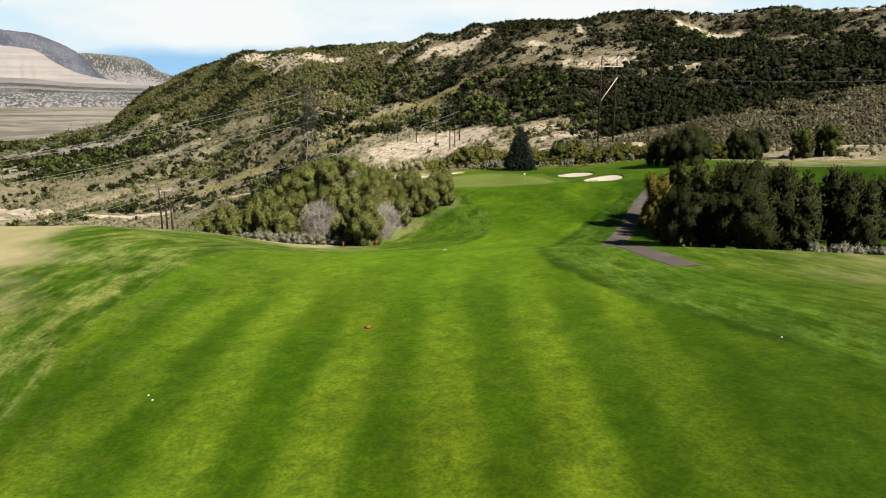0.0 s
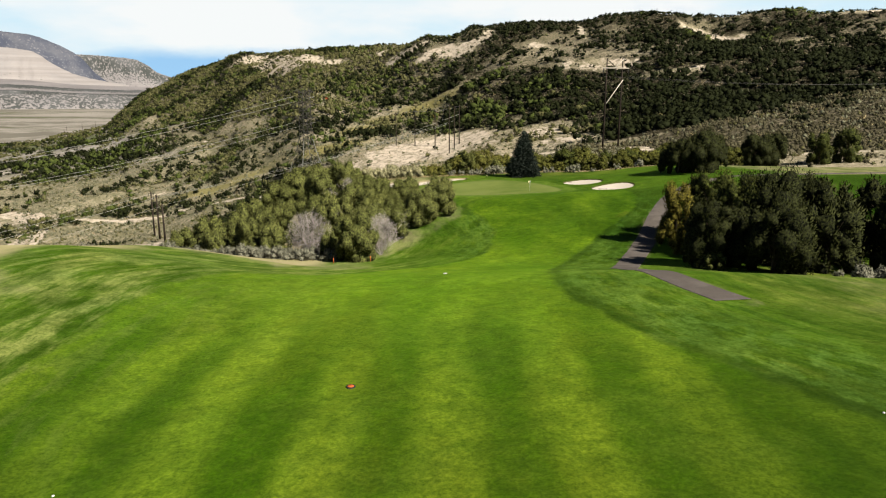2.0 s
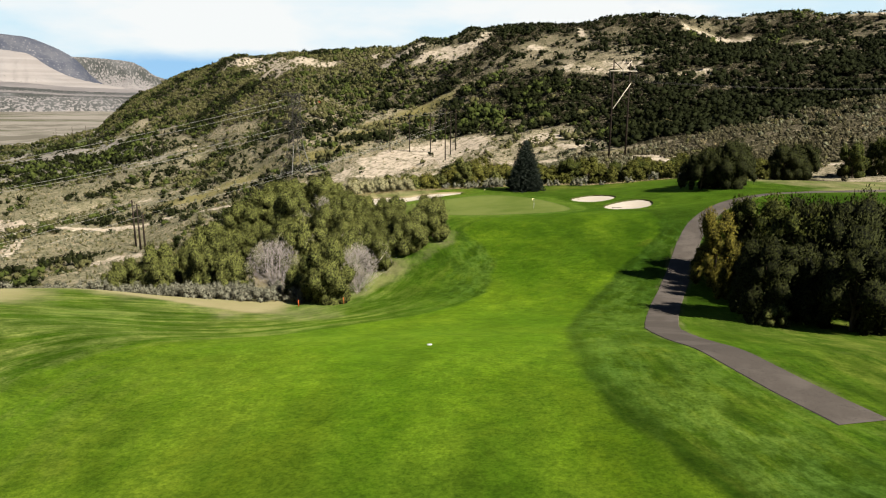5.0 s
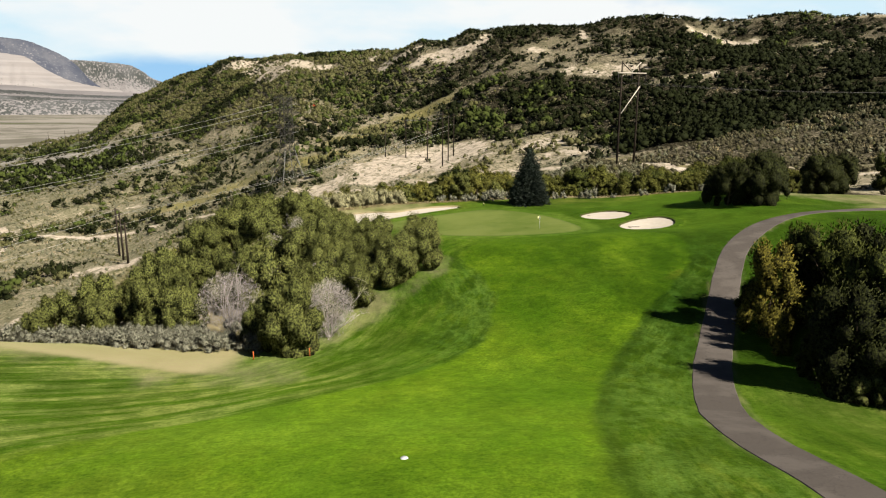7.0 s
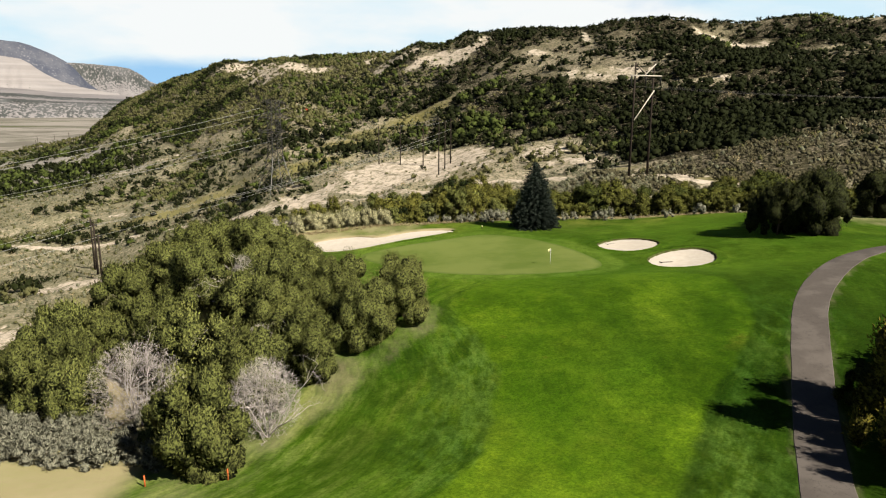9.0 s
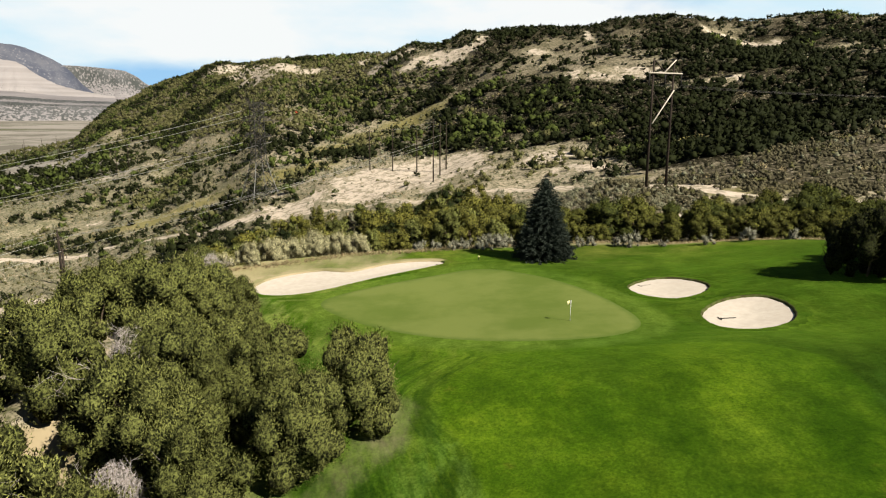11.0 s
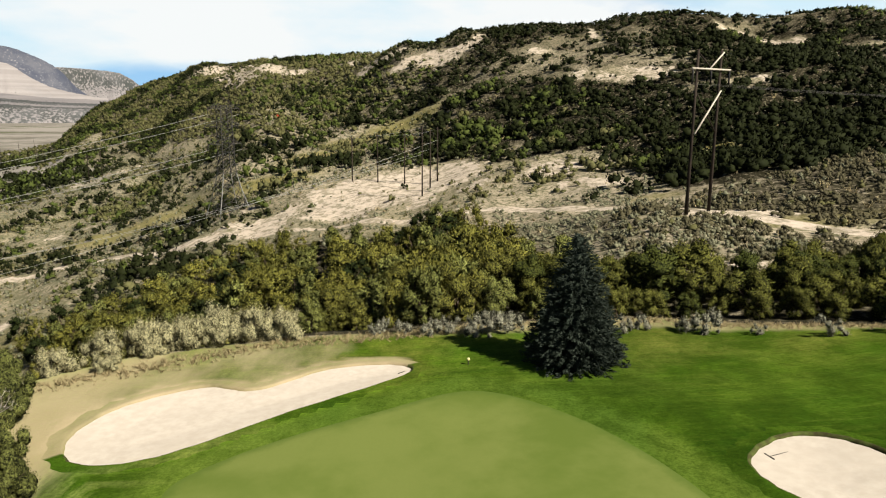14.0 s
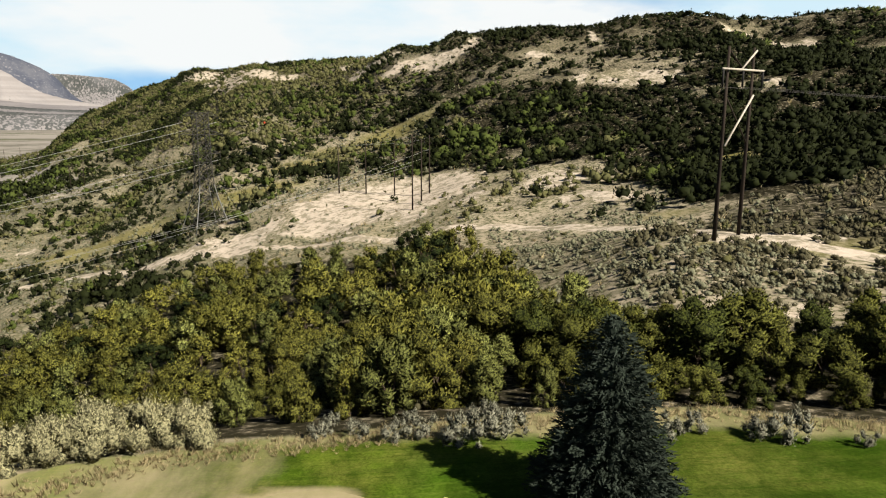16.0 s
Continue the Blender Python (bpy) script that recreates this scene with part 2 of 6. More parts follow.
def ground_material():
    g = Graph("land")
    sep = g.n.new("ShaderNodeSeparateXYZ")
    g.l.new(g.pos.outputs["Position"], sep.inputs["Vector"])
    # wild land: pale soil, litter and low sage
    fine, mid, big = g.noise(0.9, 6, 0.65), g.noise(0.16, 6, 0.6), g.noise(0.022, 4)
    soil = g.mix(mid, (0.19, 0.158, 0.103), (0.335, 0.287, 0.208))
    wild = g.mix(g.ramp(fine, 0.39, 0.53), (0.058, 0.058, 0.027), soil)
    wild = g.mix(g.math("MULTIPLY", g.ramp(g.noise(0.30, 6, 0.7), 0.48, 0.58), 0.5), wild, (0.070, 0.071, 0.037))
    wild = g.mix(g.math("MULTIPLY", g.ramp(big, 0.45, 0.65), 0.28), wild, (0.1111, 0.1028, 0.0472))
    sage_flat = g.math("MULTIPLY", g.ramp(sep.outputs["Z"], -10.0, -24.0), g.ramp(g.noise(0.12, 7, 0.72), 0.40, 0.56))
    wild = g.mix(g.math("MULTIPLY", sage_flat, 0.6), wild, (0.078, 0.078, 0.040))
    # leaf litter, darkened further by shade painted in under trees and sage
    wild = g.mix(g.math("MULTIPLY", g.attr("litter_shade"), g.ramp(fine, 0.74, 0.50)), wild, (0.014, 0.0125, 0.0065))
    wild = g.mix(g.attr("gold"), wild, g.mix(fine, (0.0694, 0.0639, 0.0178), (0.1722, 0.15, 0.0556)))
    bare = g.mix(g.ramp(fine, 0.25, 0.7), (0.300, 0.245, 0.186), (0.395, 0.342, 0.270))
    bare = g.mix(g.math("MULTIPLY", g.ramp(g.noise(0.3, 6, 0.75), 0.46, 0.58), 0.75), bare, (0.1222, 0.1083, 0.0667))
    edge = g.math("ADD", g.attr("bare"), g.math("MULTIPLY", g.math("SUBTRACT", g.noise(0.07, 8, 0.74, (1.5, 0.6, 1.0)), 0.5), 2.8))
    wild = g.mix(g.ramp(edge, 0.46, 0.60), wild, bare)
    # flat farmland of the valley lies in long pale and dark strips
    strip = g.noise(0.004, 8, 0.7, (0.8, 1.5, 1.0))
    plain_land = g.mix(g.ramp(strip, 0.42, 0.58), (0.1056, 0.0972, 0.0778), (0.1889, 0.1722, 0.1472))
    plain_land = g.mix(g.ramp(g.noise(0.006, 5, 0.6, (0.3, 2.2, 1.0)), 0.58, 0.66), plain_land, (0.0611, 0.0694, 0.0333))
    far = g.math("MULTIPLY", g.ramp(sep.outputs["Z"], -28.0, -36.0), g.ramp(sep.outputs["Y"], 560.0, 760.0))
    wild = g.mix(far, wild, plain_land)
    # mown land
    blade = g.noise(3.2, 7, 0.75)
    patch = g.noise(0.13, 6, 0.62)
    run = g.n.new("ShaderNodeCombineXYZ")
    g.l.new(g.math("MULTIPLY", g.attr("fairway"), 0.8), run.inputs["X"])
    g.l.new(g.math("MULTIPLY", sep.outputs["Y"], 0.16), run.inputs["Y"])
    g.l.new(g.math("MULTIPLY", sep.outputs["X"], 0.06), run.inputs["Z"])
    streak = g.noise(0.9, 6, 0.65, None, run.outputs["Vector"])
    # darker green rough east of the approach, with tree shade painted in
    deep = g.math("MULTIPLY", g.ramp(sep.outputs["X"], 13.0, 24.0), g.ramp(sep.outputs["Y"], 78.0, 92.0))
    rough = g.mix(g.ramp(patch, 0.35, 0.65), (0.02, 0.0544, 0.0022), (0.05, 0.0889, 0.0056))
    rough = g.mix(g.math("MULTIPLY", g.ramp(streak, 0.50, 0.64), g.math("MULTIPLY", g.math("SUBTRACT", 1.0, deep), 0.75)), rough, (0.075, 0.1056, 0.0133))
    rough = g.mix(g.math("MULTIPLY", g.ramp(streak, 0.50, 0.38), 0.9), rough, (0.0080, 0.0280, 0.0018))
    # the western rough is drier, in pale and dark lines left by the mower
    west = g.ramp(sep.outputs["X"], 2.0, -12.0)
    rough = g.mix(g.math("MULTIPLY", west, 0.85), rough, g.mix(g.ramp(streak, 0.40, 0.60), (0.024, 0.054, 0.003), (0.160, 0.176, 0.052)))
    # a taller, darker collar of rough follows the fairway's edge
    collar = g.math("MULTIPLY", g.ramp(g.attr("fairway"), -11.0, -4.0), g.ramp(sep.outputs["Y"], 128.0, 112.0))
    collar = g.math("MULTIPLY", collar, g.ramp(sep.outputs["X"], -4.0, 8.0))
    rough = g.mix(g.math("MULTIPLY", g.math("MULTIPLY", collar, g.math("ADD", g.math("MULTIPLY", g.ramp(sep.outputs["Y"], 84.0, 66.0), 0.5), 0.5)), g.math("MULTIPLY", g.ramp(streak, 0.62, 0.44), 0.5)), rough, (0.0078, 0.0256, 0.0017))
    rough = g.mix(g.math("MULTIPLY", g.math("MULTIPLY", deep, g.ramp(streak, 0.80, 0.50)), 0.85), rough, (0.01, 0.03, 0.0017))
    tired = g.math("MULTIPLY", g.ramp(sep.outputs["Y"], 157.0, 174.0), g.ramp(g.noise(0.12, 5, 0.6), 0.34, 0.60))
    rough = g.mix(g.math("MULTIPLY", tired, 0.85), rough, g.mix(patch, (0.062, 0.072, 0.012), (0.105, 0.094, 0.026)))
    parched = g.math("MULTIPLY", g.ramp(sep.outputs["X"], 20.0, 30.0), g.ramp(sep.outputs["Y"], 88.0, 80.0))
    rough = g.mix(g.math("MULTIPLY", parched, g.ramp(streak, 0.30, 0.62)), rough, g.mix(patch, (0.085, 0.090, 0.018), (0.150, 0.138, 0.042)))
    vein = g.ramp(g.math("ABSOLUTE", g.math("SUBTRACT", g.noise(0.42, 5, 0.6, (1.0, 0.55, 1.0)), 0.5)), 0.11, 0.0)
    rough = g.mix(g.math("MULTIPLY", g.math("MULTIPLY", vein, collar), 0.6), rough, (0.075, 0.135, 0.024))
    line = g.math("MULTIPLY", g.math("MULTIPLY", g.ramp(g.attr("fairway"), -1.5, -0.7), g.ramp(sep.outputs["X"], 2.0, 8.0)), g.ramp(sep.outputs["Y"], 110.0, 90.0))
    rough = g.mix(g.math("MULTIPLY", line, 0.65), rough, (0.0060, 0.0200, 0.0012))
    wob = g.math("ADD", sep.outputs["X"], g.math("MULTIPLY", g.noise(0.035, 2), 2.8))
    stripe = g.math("COSINE", g.math("MULTIPLY", g.math("SUBTRACT", wob, 1.7), 2 * math.pi / 5.6))
    stripe = g.ramp(g.math("ADD", stripe, g.math("MULTIPLY", g.math("SUBTRACT", patch, 0.5), 2.6)), -0.8, 0.8)
    # stripes fade out beyond the crest, where the mower turned
    stripe = g.mix(g.ramp(sep.outputs["Y"], 60.0, 84.0), stripe, g.ramp(g.noise(0.06, 3, 0.5, (1.0, 0.5, 1.0)), 0.40, 0.62))
    fair = g.mix(stripe, (0.026, 0.068, 0.0009), (0.106, 0.164, 0.010))
    # brighter turf round the crest, its grazing highlight painted into the colour
    crest_bright = g.mix(g.ramp(patch, 0.3, 0.7), (0.062, 0.124, 0.0050), (0.102, 0.166, 0.0140))
    fair = g.mix(g.math("MULTIPLY", g.ramp(sep.outputs["Y"], 38.0, 60.0), g.math("ADD", g.math("MULTIPLY", g.ramp(sep.outputs["Y"], 86.0, 70.0), 0.45), 0.45)), fair, crest_bright)
    mott = g.noise(0.75, 6, 0.7)
    fair = g.mix(g.math("MULTIPLY", g.ramp(g.noise(0.28, 6, 0.65), 0.46, 0.66), 0.4), fair, (0.0433, 0.0711, 0.0056))
    fair = g.mix(g.math("MULTIPLY", g.ramp(mott, 0.48, 0.72), 0.4), fair, (0.075, 0.1111, 0.0083))
    fair = g.mix(g.math("MULTIPLY", g.ramp(g.noise(0.11, 5, 0.6, (1.4, 0.5, 1.0)), 0.50, 0.66), 0.38), fair, (0.0489, 0.0656, 0.0033))
    # turf in the lower corners of the view darkened, a painted vignette
    corner = g.math("MULTIPLY", g.ramp(sep.outputs["Y"], 46.0, 30.0), g.math("MAXIMUM", g.ramp(sep.outputs["X"], 3.0, 14.0), g.math("MULTIPLY", g.ramp(sep.outputs["X"], -10.0, -24.0), 0.5)))
    fair = g.mix(g.math("MULTIPLY", corner, 0.72), fair, (0.0122, 0.0333, 0.0011))
    mown = g.math("MULTIPLY", g.ramp(sep.outputs["X"], -10.0, -24.0), g.ramp(streak, 0.49, 0.60))
    fair = g.mix(g.math("MULTIPLY", mown, 0.42), fair, (0.1111, 0.1333, 0.0306))
    apron = g.math("MULTIPLY", g.ramp(sep.outputs["Y"], 92.0, 112.0), g.ramp(g.noise(0.14, 6, 0.65), 0.62, 0.40))
    fair = g.mix(g.math("MULTIPLY", apron, 0.8), fair, (0.0222, 0.0544, 0.0022))
    worn = g.math("MULTIPLY", g.ramp(sep.outputs["Y"], 104.0, 114.0), g.ramp(g.noise(0.17, 5, 0.6, (0.8, 1.2, 1.0)), 0.60, 0.70))
    fair = g.mix(g.math("MULTIPLY", worn, 0.6), fair, (0.0972, 0.0833, 0.0167))
    fedge = g.math("ADD", g.attr("fairway"), g.math("MULTIPLY", g.math("SUBTRACT", g.noise(0.25, 6, 0.65), 0.5), 2.4))
    turf = g.mix(g.ramp(fedge, -0.5, 0.5), rough, fair)
    turf = g.mix(g.math("MULTIPLY", g.ramp(blade, 0.44, 0.66), 0.34), turf, (0.0190, 0.0400, 0.0033))
    turf = g.mix(g.math("MULTIPLY", g.ramp(mott, 0.48, 0.30), 0.45), turf, (0.0167, 0.0378, 0.0028))
    # fine lines left by the mower
    comb = g.noise(3.4, 5, 0.7, None, run.outputs["Vector"])
    lines = g.math("ADD", g.math("MULTIPLY", g.ramp(fedge, 0.5, -0.5), 0.75), 0.25)
    turf = g.mix(g.math("MULTIPLY", g.math("MULTIPLY", g.ramp(comb, 0.50, 0.34), 0.55), lines), turf, (0.0122, 0.0311, 0.0017))
    turf = g.mix(g.math("MULTIPLY", g.math("MULTIPLY", g.ramp(comb, 0.46, 0.80), 0.40), lines), turf, (0.0917, 0.125, 0.0167))
    mott = g.noise(0.16, 5, 0.62, (1.0, 0.7, 1.0))
    turf = g.mix(g.math("MULTIPLY", g.ramp(mott, 0.50, 0.66), 0.26), turf, (0.0667, 0.1056, 0.0111))
    turf = g.mix(g.math("MULTIPLY", g.ramp(mott, 0.50, 0.36), 0.35), turf, (0.0133, 0.0344, 0.0022))
    fringe = g.math("ADD", g.attr("fringe"), g.math("MULTIPLY", g.math("SUBTRACT", patch, 0.5), 0.8))
    turf = g.mix(g.math("MULTIPLY", g.ramp(fringe, 0.2, 0.9), 0.8), turf, g.mix(blade, (0.0472, 0.0778, 0.01), (0.0694, 0.1056, 0.0167)))
    dry = g.mix(patch, (0.165, 0.130, 0.068), (0.285, 0.232, 0.150))
    dedge = g.math("ADD", g.attr("dry"), g.math("MULTIPLY", g.math("SUBTRACT", g.noise(0.22, 6, 0.65, (1.0, 0.45, 1.0)), 0.5), 0.9))
    # uneven growth: deep and pale patches, strongest in the rough
    grow = g.mix(g.ramp(g.noise(0.34, 8, 0.72, (1.0, 0.7, 1.0)), 0.36, 0.64), (0.42, 0.46, 0.40), (1.06, 1.02, 1.05))
    even = g.mix(g.ramp(g.noise(0.9, 7, 0.72), 0.34, 0.66), (0.42, 0.48, 0.42), (0.84, 0.80, 0.76))
    turf = g.mix(1.0, turf, g.mix(lines, even, grow), "MULTIPLY")
    # beyond the crest the fairway is lightened towards yellow
    lift = g.math("MULTIPLY", g.math("MULTIPLY", g.ramp(sep.outputs["Y"], 42.0, 62.0), g.math("MULTIPLY", g.ramp(sep.outputs["Y"], 136.0, 118.0), g.ramp(sep.outputs["X"], -15.0, -3.0))), g.ramp(fedge, -0.5, 0.5))
    turf = g.mix(lift, turf, g.mix(1.0, turf, (1.30, 1.28, 1.0), "MULTIPLY"))
    # tree shade and deep growth, both painted dark into the turf east of the approach
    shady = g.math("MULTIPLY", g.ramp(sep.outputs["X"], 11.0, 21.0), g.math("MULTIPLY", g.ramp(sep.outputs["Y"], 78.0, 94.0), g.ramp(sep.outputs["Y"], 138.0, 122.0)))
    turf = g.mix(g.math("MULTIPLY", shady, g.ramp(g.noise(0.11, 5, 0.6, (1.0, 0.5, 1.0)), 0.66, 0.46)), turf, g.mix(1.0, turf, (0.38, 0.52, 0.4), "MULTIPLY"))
    # broad soft patches
    turf = g.mix(1.0, turf, g.mix(g.ramp(g.noise(0.075, 4, 0.55, (1.2, 0.6, 1.0)), 0.36, 0.62), (0.76, 0.86, 0.80), (1.14, 1.08, 1.05)), "MULTIPLY")
    # single clumps of blades
    turf = g.mix(1.0, turf, g.mix(g.ramp(g.noise(5.0, 6, 0.8), 0.36, 0.62), (0.62, 0.68, 0.60), (1.22, 1.18, 1.2)), "MULTIPLY")
    turf = g.mix(g.ramp(dedge, 0.30, 0.95), turf, dry)
    tedge = g.math("ADD", g.attr("golf"), g.math("MULTIPLY", g.math("SUBTRACT", mid, 0.5), 0.5))
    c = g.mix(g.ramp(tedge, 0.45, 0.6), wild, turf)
    h = g.math("ADD", g.math("MULTIPLY", blade, 0.35), fine)
    g.bump(h, 0.7, 0.12)
    g.b.inputs["Specular IOR Level"].default_value = 0.02
    g.put(g.b, "Sheen Weight", g.math("MULTIPLY", g.ramp(tedge, 0.45, 0.6), g.math("SUBTRACT", 0.112, g.math("MULTIPLY", g.math("MULTIPLY", collar, lines), 0.03))))
    g.b.inputs["Sheen Roughness"].default_value = 0.45
    g.b.inputs["Sheen Tint"].default_value = (0.56, 1.0, 0.06, 1)
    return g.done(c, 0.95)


ASPHALT, GREENMAT, LAND = asphalt_material(), green_material(), ground_material()
# ---------------------------------------------------------------- land form
def pchip(xs, ys):
    """A monotone cubic through the breakpoints of a profile."""
    xs, ys = np.asarray(xs, float), np.asarray(ys, float)
    h, d = np.diff(xs), np.diff(ys) / np.diff(xs)
    m = np.zeros(len(xs))
    m[0], m[-1] = d[0], d[-1]
    for i in range(1, len(xs) - 1):
        if d[i - 1] * d[i] > 0:
            a, b = 2 * h[i] + h[i - 1], h[i] + 2 * h[i - 1]
            m[i] = (a + b) / (a / d[i - 1] + b / d[i])

    def f(x):
        x = np.clip(x, xs[0], xs[-1])
        i = np.clip(np.searchsorted(xs, x) - 1, 0, len(xs) - 2)
        s = (x - xs[i]) / h[i]
        return ((1 + 2 * s) * (1 - s) ** 2 * ys[i] + s * (1 - s) ** 2 * h[i] * m[i]
                + s * s * (3 - 2 * s) * ys[i + 1] + s * s * (s - 1) * h[i] * m[i + 1])
    return f


def smooth(a, b, x):
    s = np.clip((x - a) / (b - a), 0, 1)
    return s * s * (3 - 2 * s)


_rng = np.random.RandomState(5)
_LAT = _rng.rand(257, 257)


def vnoise(x, y):
    """Smooth value noise, 0 to 1, one cell a unit."""
    x, y = np.asarray(x, float) % 256, np.asarray(y, float) % 256
    i, j = x.astype(int), y.astype(int)
    u, v = x - i, y - j
    u, v = u * u * (3 - 2 * u), v * v * (3 - 2 * v)
    i1, j1 = (i + 1) % 256, (j + 1) % 256
    return (_LAT[i, j] * (1 - u) * (1 - v) + _LAT[i1, j] * u * (1 - v)
            + _LAT[i, j1] * (1 - u) * v + _LAT[i1, j1] * u * v)


def fbm(x, y, octaves=4):
    s, a = 0.0, 0.5
    for k in range(octaves):
        s = s + a * vnoise(x * 2 ** k + 17 * k, y * 2 ** k + 31 * k)
        a *= 0.5
    return s


# fairway: height along its middle line, and its side slope
fairway_height = pchip([-60, 0, 20, 35, 50, 62, 70, 80, 90, 100, 110, 120, 128, 136, 150, 165, 178, 200],
                       [4.0, 5.6, 6.1, 6.4, 6.1, 5.4, 4.0, 1.5, -0.2, -0.8, -0.3, 0.9, 1.9, 1.5, 0.9, 0.7, 0.4, 0.2])
side_slope = pchip([-60, 40, 62, 70, 85, 100, 110, 120, 128, 136, 150, 180],
                   [0.06, 0.07, 0.06, 0.035, 0.03, 0.08, 0.14, 0.12, 0.08, 0.05, 0.05, 0.04])


def golf_land(x, y):
    s = 38 * np.tanh((x - 8) / 38)
    z = fairway_height(y) + s * side_slope(y)
    # dry shoulder to the west, mound behind the eastern bunkers
    z = z + 3.4 * smooth(-12, -38, x) * smooth(110, 88, y)
    # the eastern rough rolls off along the crest
    e = np.clip(x - 13, 0, 40)
    z = z - 0.082 * e * e / (e + 5) * smooth(36, 52, y) * smooth(90, 72, y)
    z = z + 2.2 * smooth(32, 56, x) * smooth(116, 136, y)
    z = z + 0.8 * np.exp(-((x - 40) / 12) ** 2 - ((y - 152) / 10) ** 2)
    z = z + 0.25 * (fbm(x / 14, y / 14, 3) - 0.45)
    return z


# hill and valley: one section a bearing (degrees east of north), metres out and height
SECTIONS = {
    -60: ([60, 100, 180, 300, 600, 1400, 2200, 3000, 5000], [6, 2, -30, -52, -62, -62, -50, -37, -37]),
    -38: ([60, 95, 150, 280, 500, 1400, 2200, 3000, 5000], [6, 2, -24, -50, -60, -62, -50, -37, -37]),
    -32: ([60, 100, 150, 260, 488, 1400, 2200, 3000, 5000], [5, 1, -24, -50, -60, -62, -50, -37, -37]),
    -26: ([60, 104, 160, 260, 420, 700, 950, 1250, 1600, 2200, 3000, 5000], [4, -2, -25, -46, -53, -54, -50, -36, -57, -50, -37, -37]),
    -22.5: ([60, 104, 160, 250, 356, 473, 620, 850, 1080, 1250, 1800, 5000], [2, -2, -22, -44.5, -50, -50, -44, -28, 0, 22, -45, -37]),
    -19: ([60, 104, 155, 250, 400, 490, 570, 700, 900, 1060, 1250, 1900, 5000], [0, -3, -17, -38, -43, -42, -39, -28, -2, 26, 52, -40, -37]),
    -15: ([60, 106, 160, 250, 330, 407, 480, 590, 700, 850, 1010, 1130, 1900, 5000], [-1, -3, -10, -30, -36, -38, -28, -11, 8, 36, 64, 84, 0, -60]),
    -10.5: ([60, 140, 180, 220, 287, 350, 402, 480, 590, 700, 800, 930, 1800, 5000], [-1, 1, -6, -17, -25, -28, -22.5, -7, 20, 43, 64, 80, 20, -40]),
    -6: ([60, 165, 180, 205, 290, 345, 400, 450, 580, 684, 760, 830, 1700, 5000], [0, 1, -2, -11, -20, -20, -14, -8, 15, 39, 64, 78, 30, -20]),
    -1: ([60, 172, 184, 200, 240, 300, 331, 368, 420, 480, 560, 640, 700, 1500, 5000], [0, 0.7, -1.5, -7, -11, -14, -14.5, -12, -4, 6, 31, 62, 76, 50, 0]),
    5: ([60, 174, 186, 205, 240, 300, 350, 390, 450, 540, 600, 650, 1400, 5000], [1, 0.8, -0.5, -4.5, -6.5, -7, -4.5, 0, 14, 47, 68, 79, 70, 30]),
    11: ([60, 172, 185, 215, 244, 300, 350, 400, 500, 570, 610, 1300, 5000], [2, 1.2, 0.3, 0.6, 2.2, -0.5, 2, 13, 45, 68, 78, 80, 40]),
    17: ([60, 168, 185, 230, 260, 300, 350, 385, 450, 540, 600, 1300, 5000], [4, 2.8, 2.0, 1.2, 2.4, 6, 11, 17, 37, 60, 77, 85, 50]),
    24: ([60, 150, 200, 240, 280, 330, 364, 390, 433, 500, 559, 600, 1300, 5000], [6, 5, 3, 3, 6.5, 11.5, 16.5, 17.5, 33, 48, 60, 78, 88, 50]),
    32: ([60, 150, 200, 240, 290, 350, 385, 430, 520, 590, 1300, 5000], [7, 6, 4.5, 5, 9, 17, 21, 32, 54, 76, 90, 50]),
    42: ([60, 150, 220, 300, 400, 520, 600, 1300, 5000], [8, 7, 7, 14, 28, 58, 78, 92, 50]),
    70: ([60, 150, 300, 500, 1300, 5000], [8, 8, 16, 60, 90, 40]),
}
_bear = np.array(sorted(SECTIONS))
_prof = [pchip(*SECTIONS[b]) for b in _bear]


# how far out the ridge line lies, and how its height departs from the sections
crest = pchip([-34, -26, -19, -15, -10.5, -6, -1, 5, 11, 40], [1330, 1330, 1270, 1140, 940, 840, 715, 665, 625, 625])
crest_lift = pchip([-24, -20.5, -18.5, -16.5, -14.5, -12.4, -10.2, -8.3, -6.2, -4.2, -2.1, -0.2, 1.8, 3.7, 5.6, 7.4, 9.2, 11, 12.8, 14.6, 16.2, 17.9, 19.6, 21.2, 22.7, 24.2, 25.9, 27.4, 32],
                   [0, 5.3, 7, 2.5, -5, 1.5, -8, -5, -5.5, -3, -2, -2.5, 2, 2.3, 1, 1.7, -1, -2, 3.7, 3.7, 3, 3, 1, -2, 2, 3.3, 4, 0, 1])


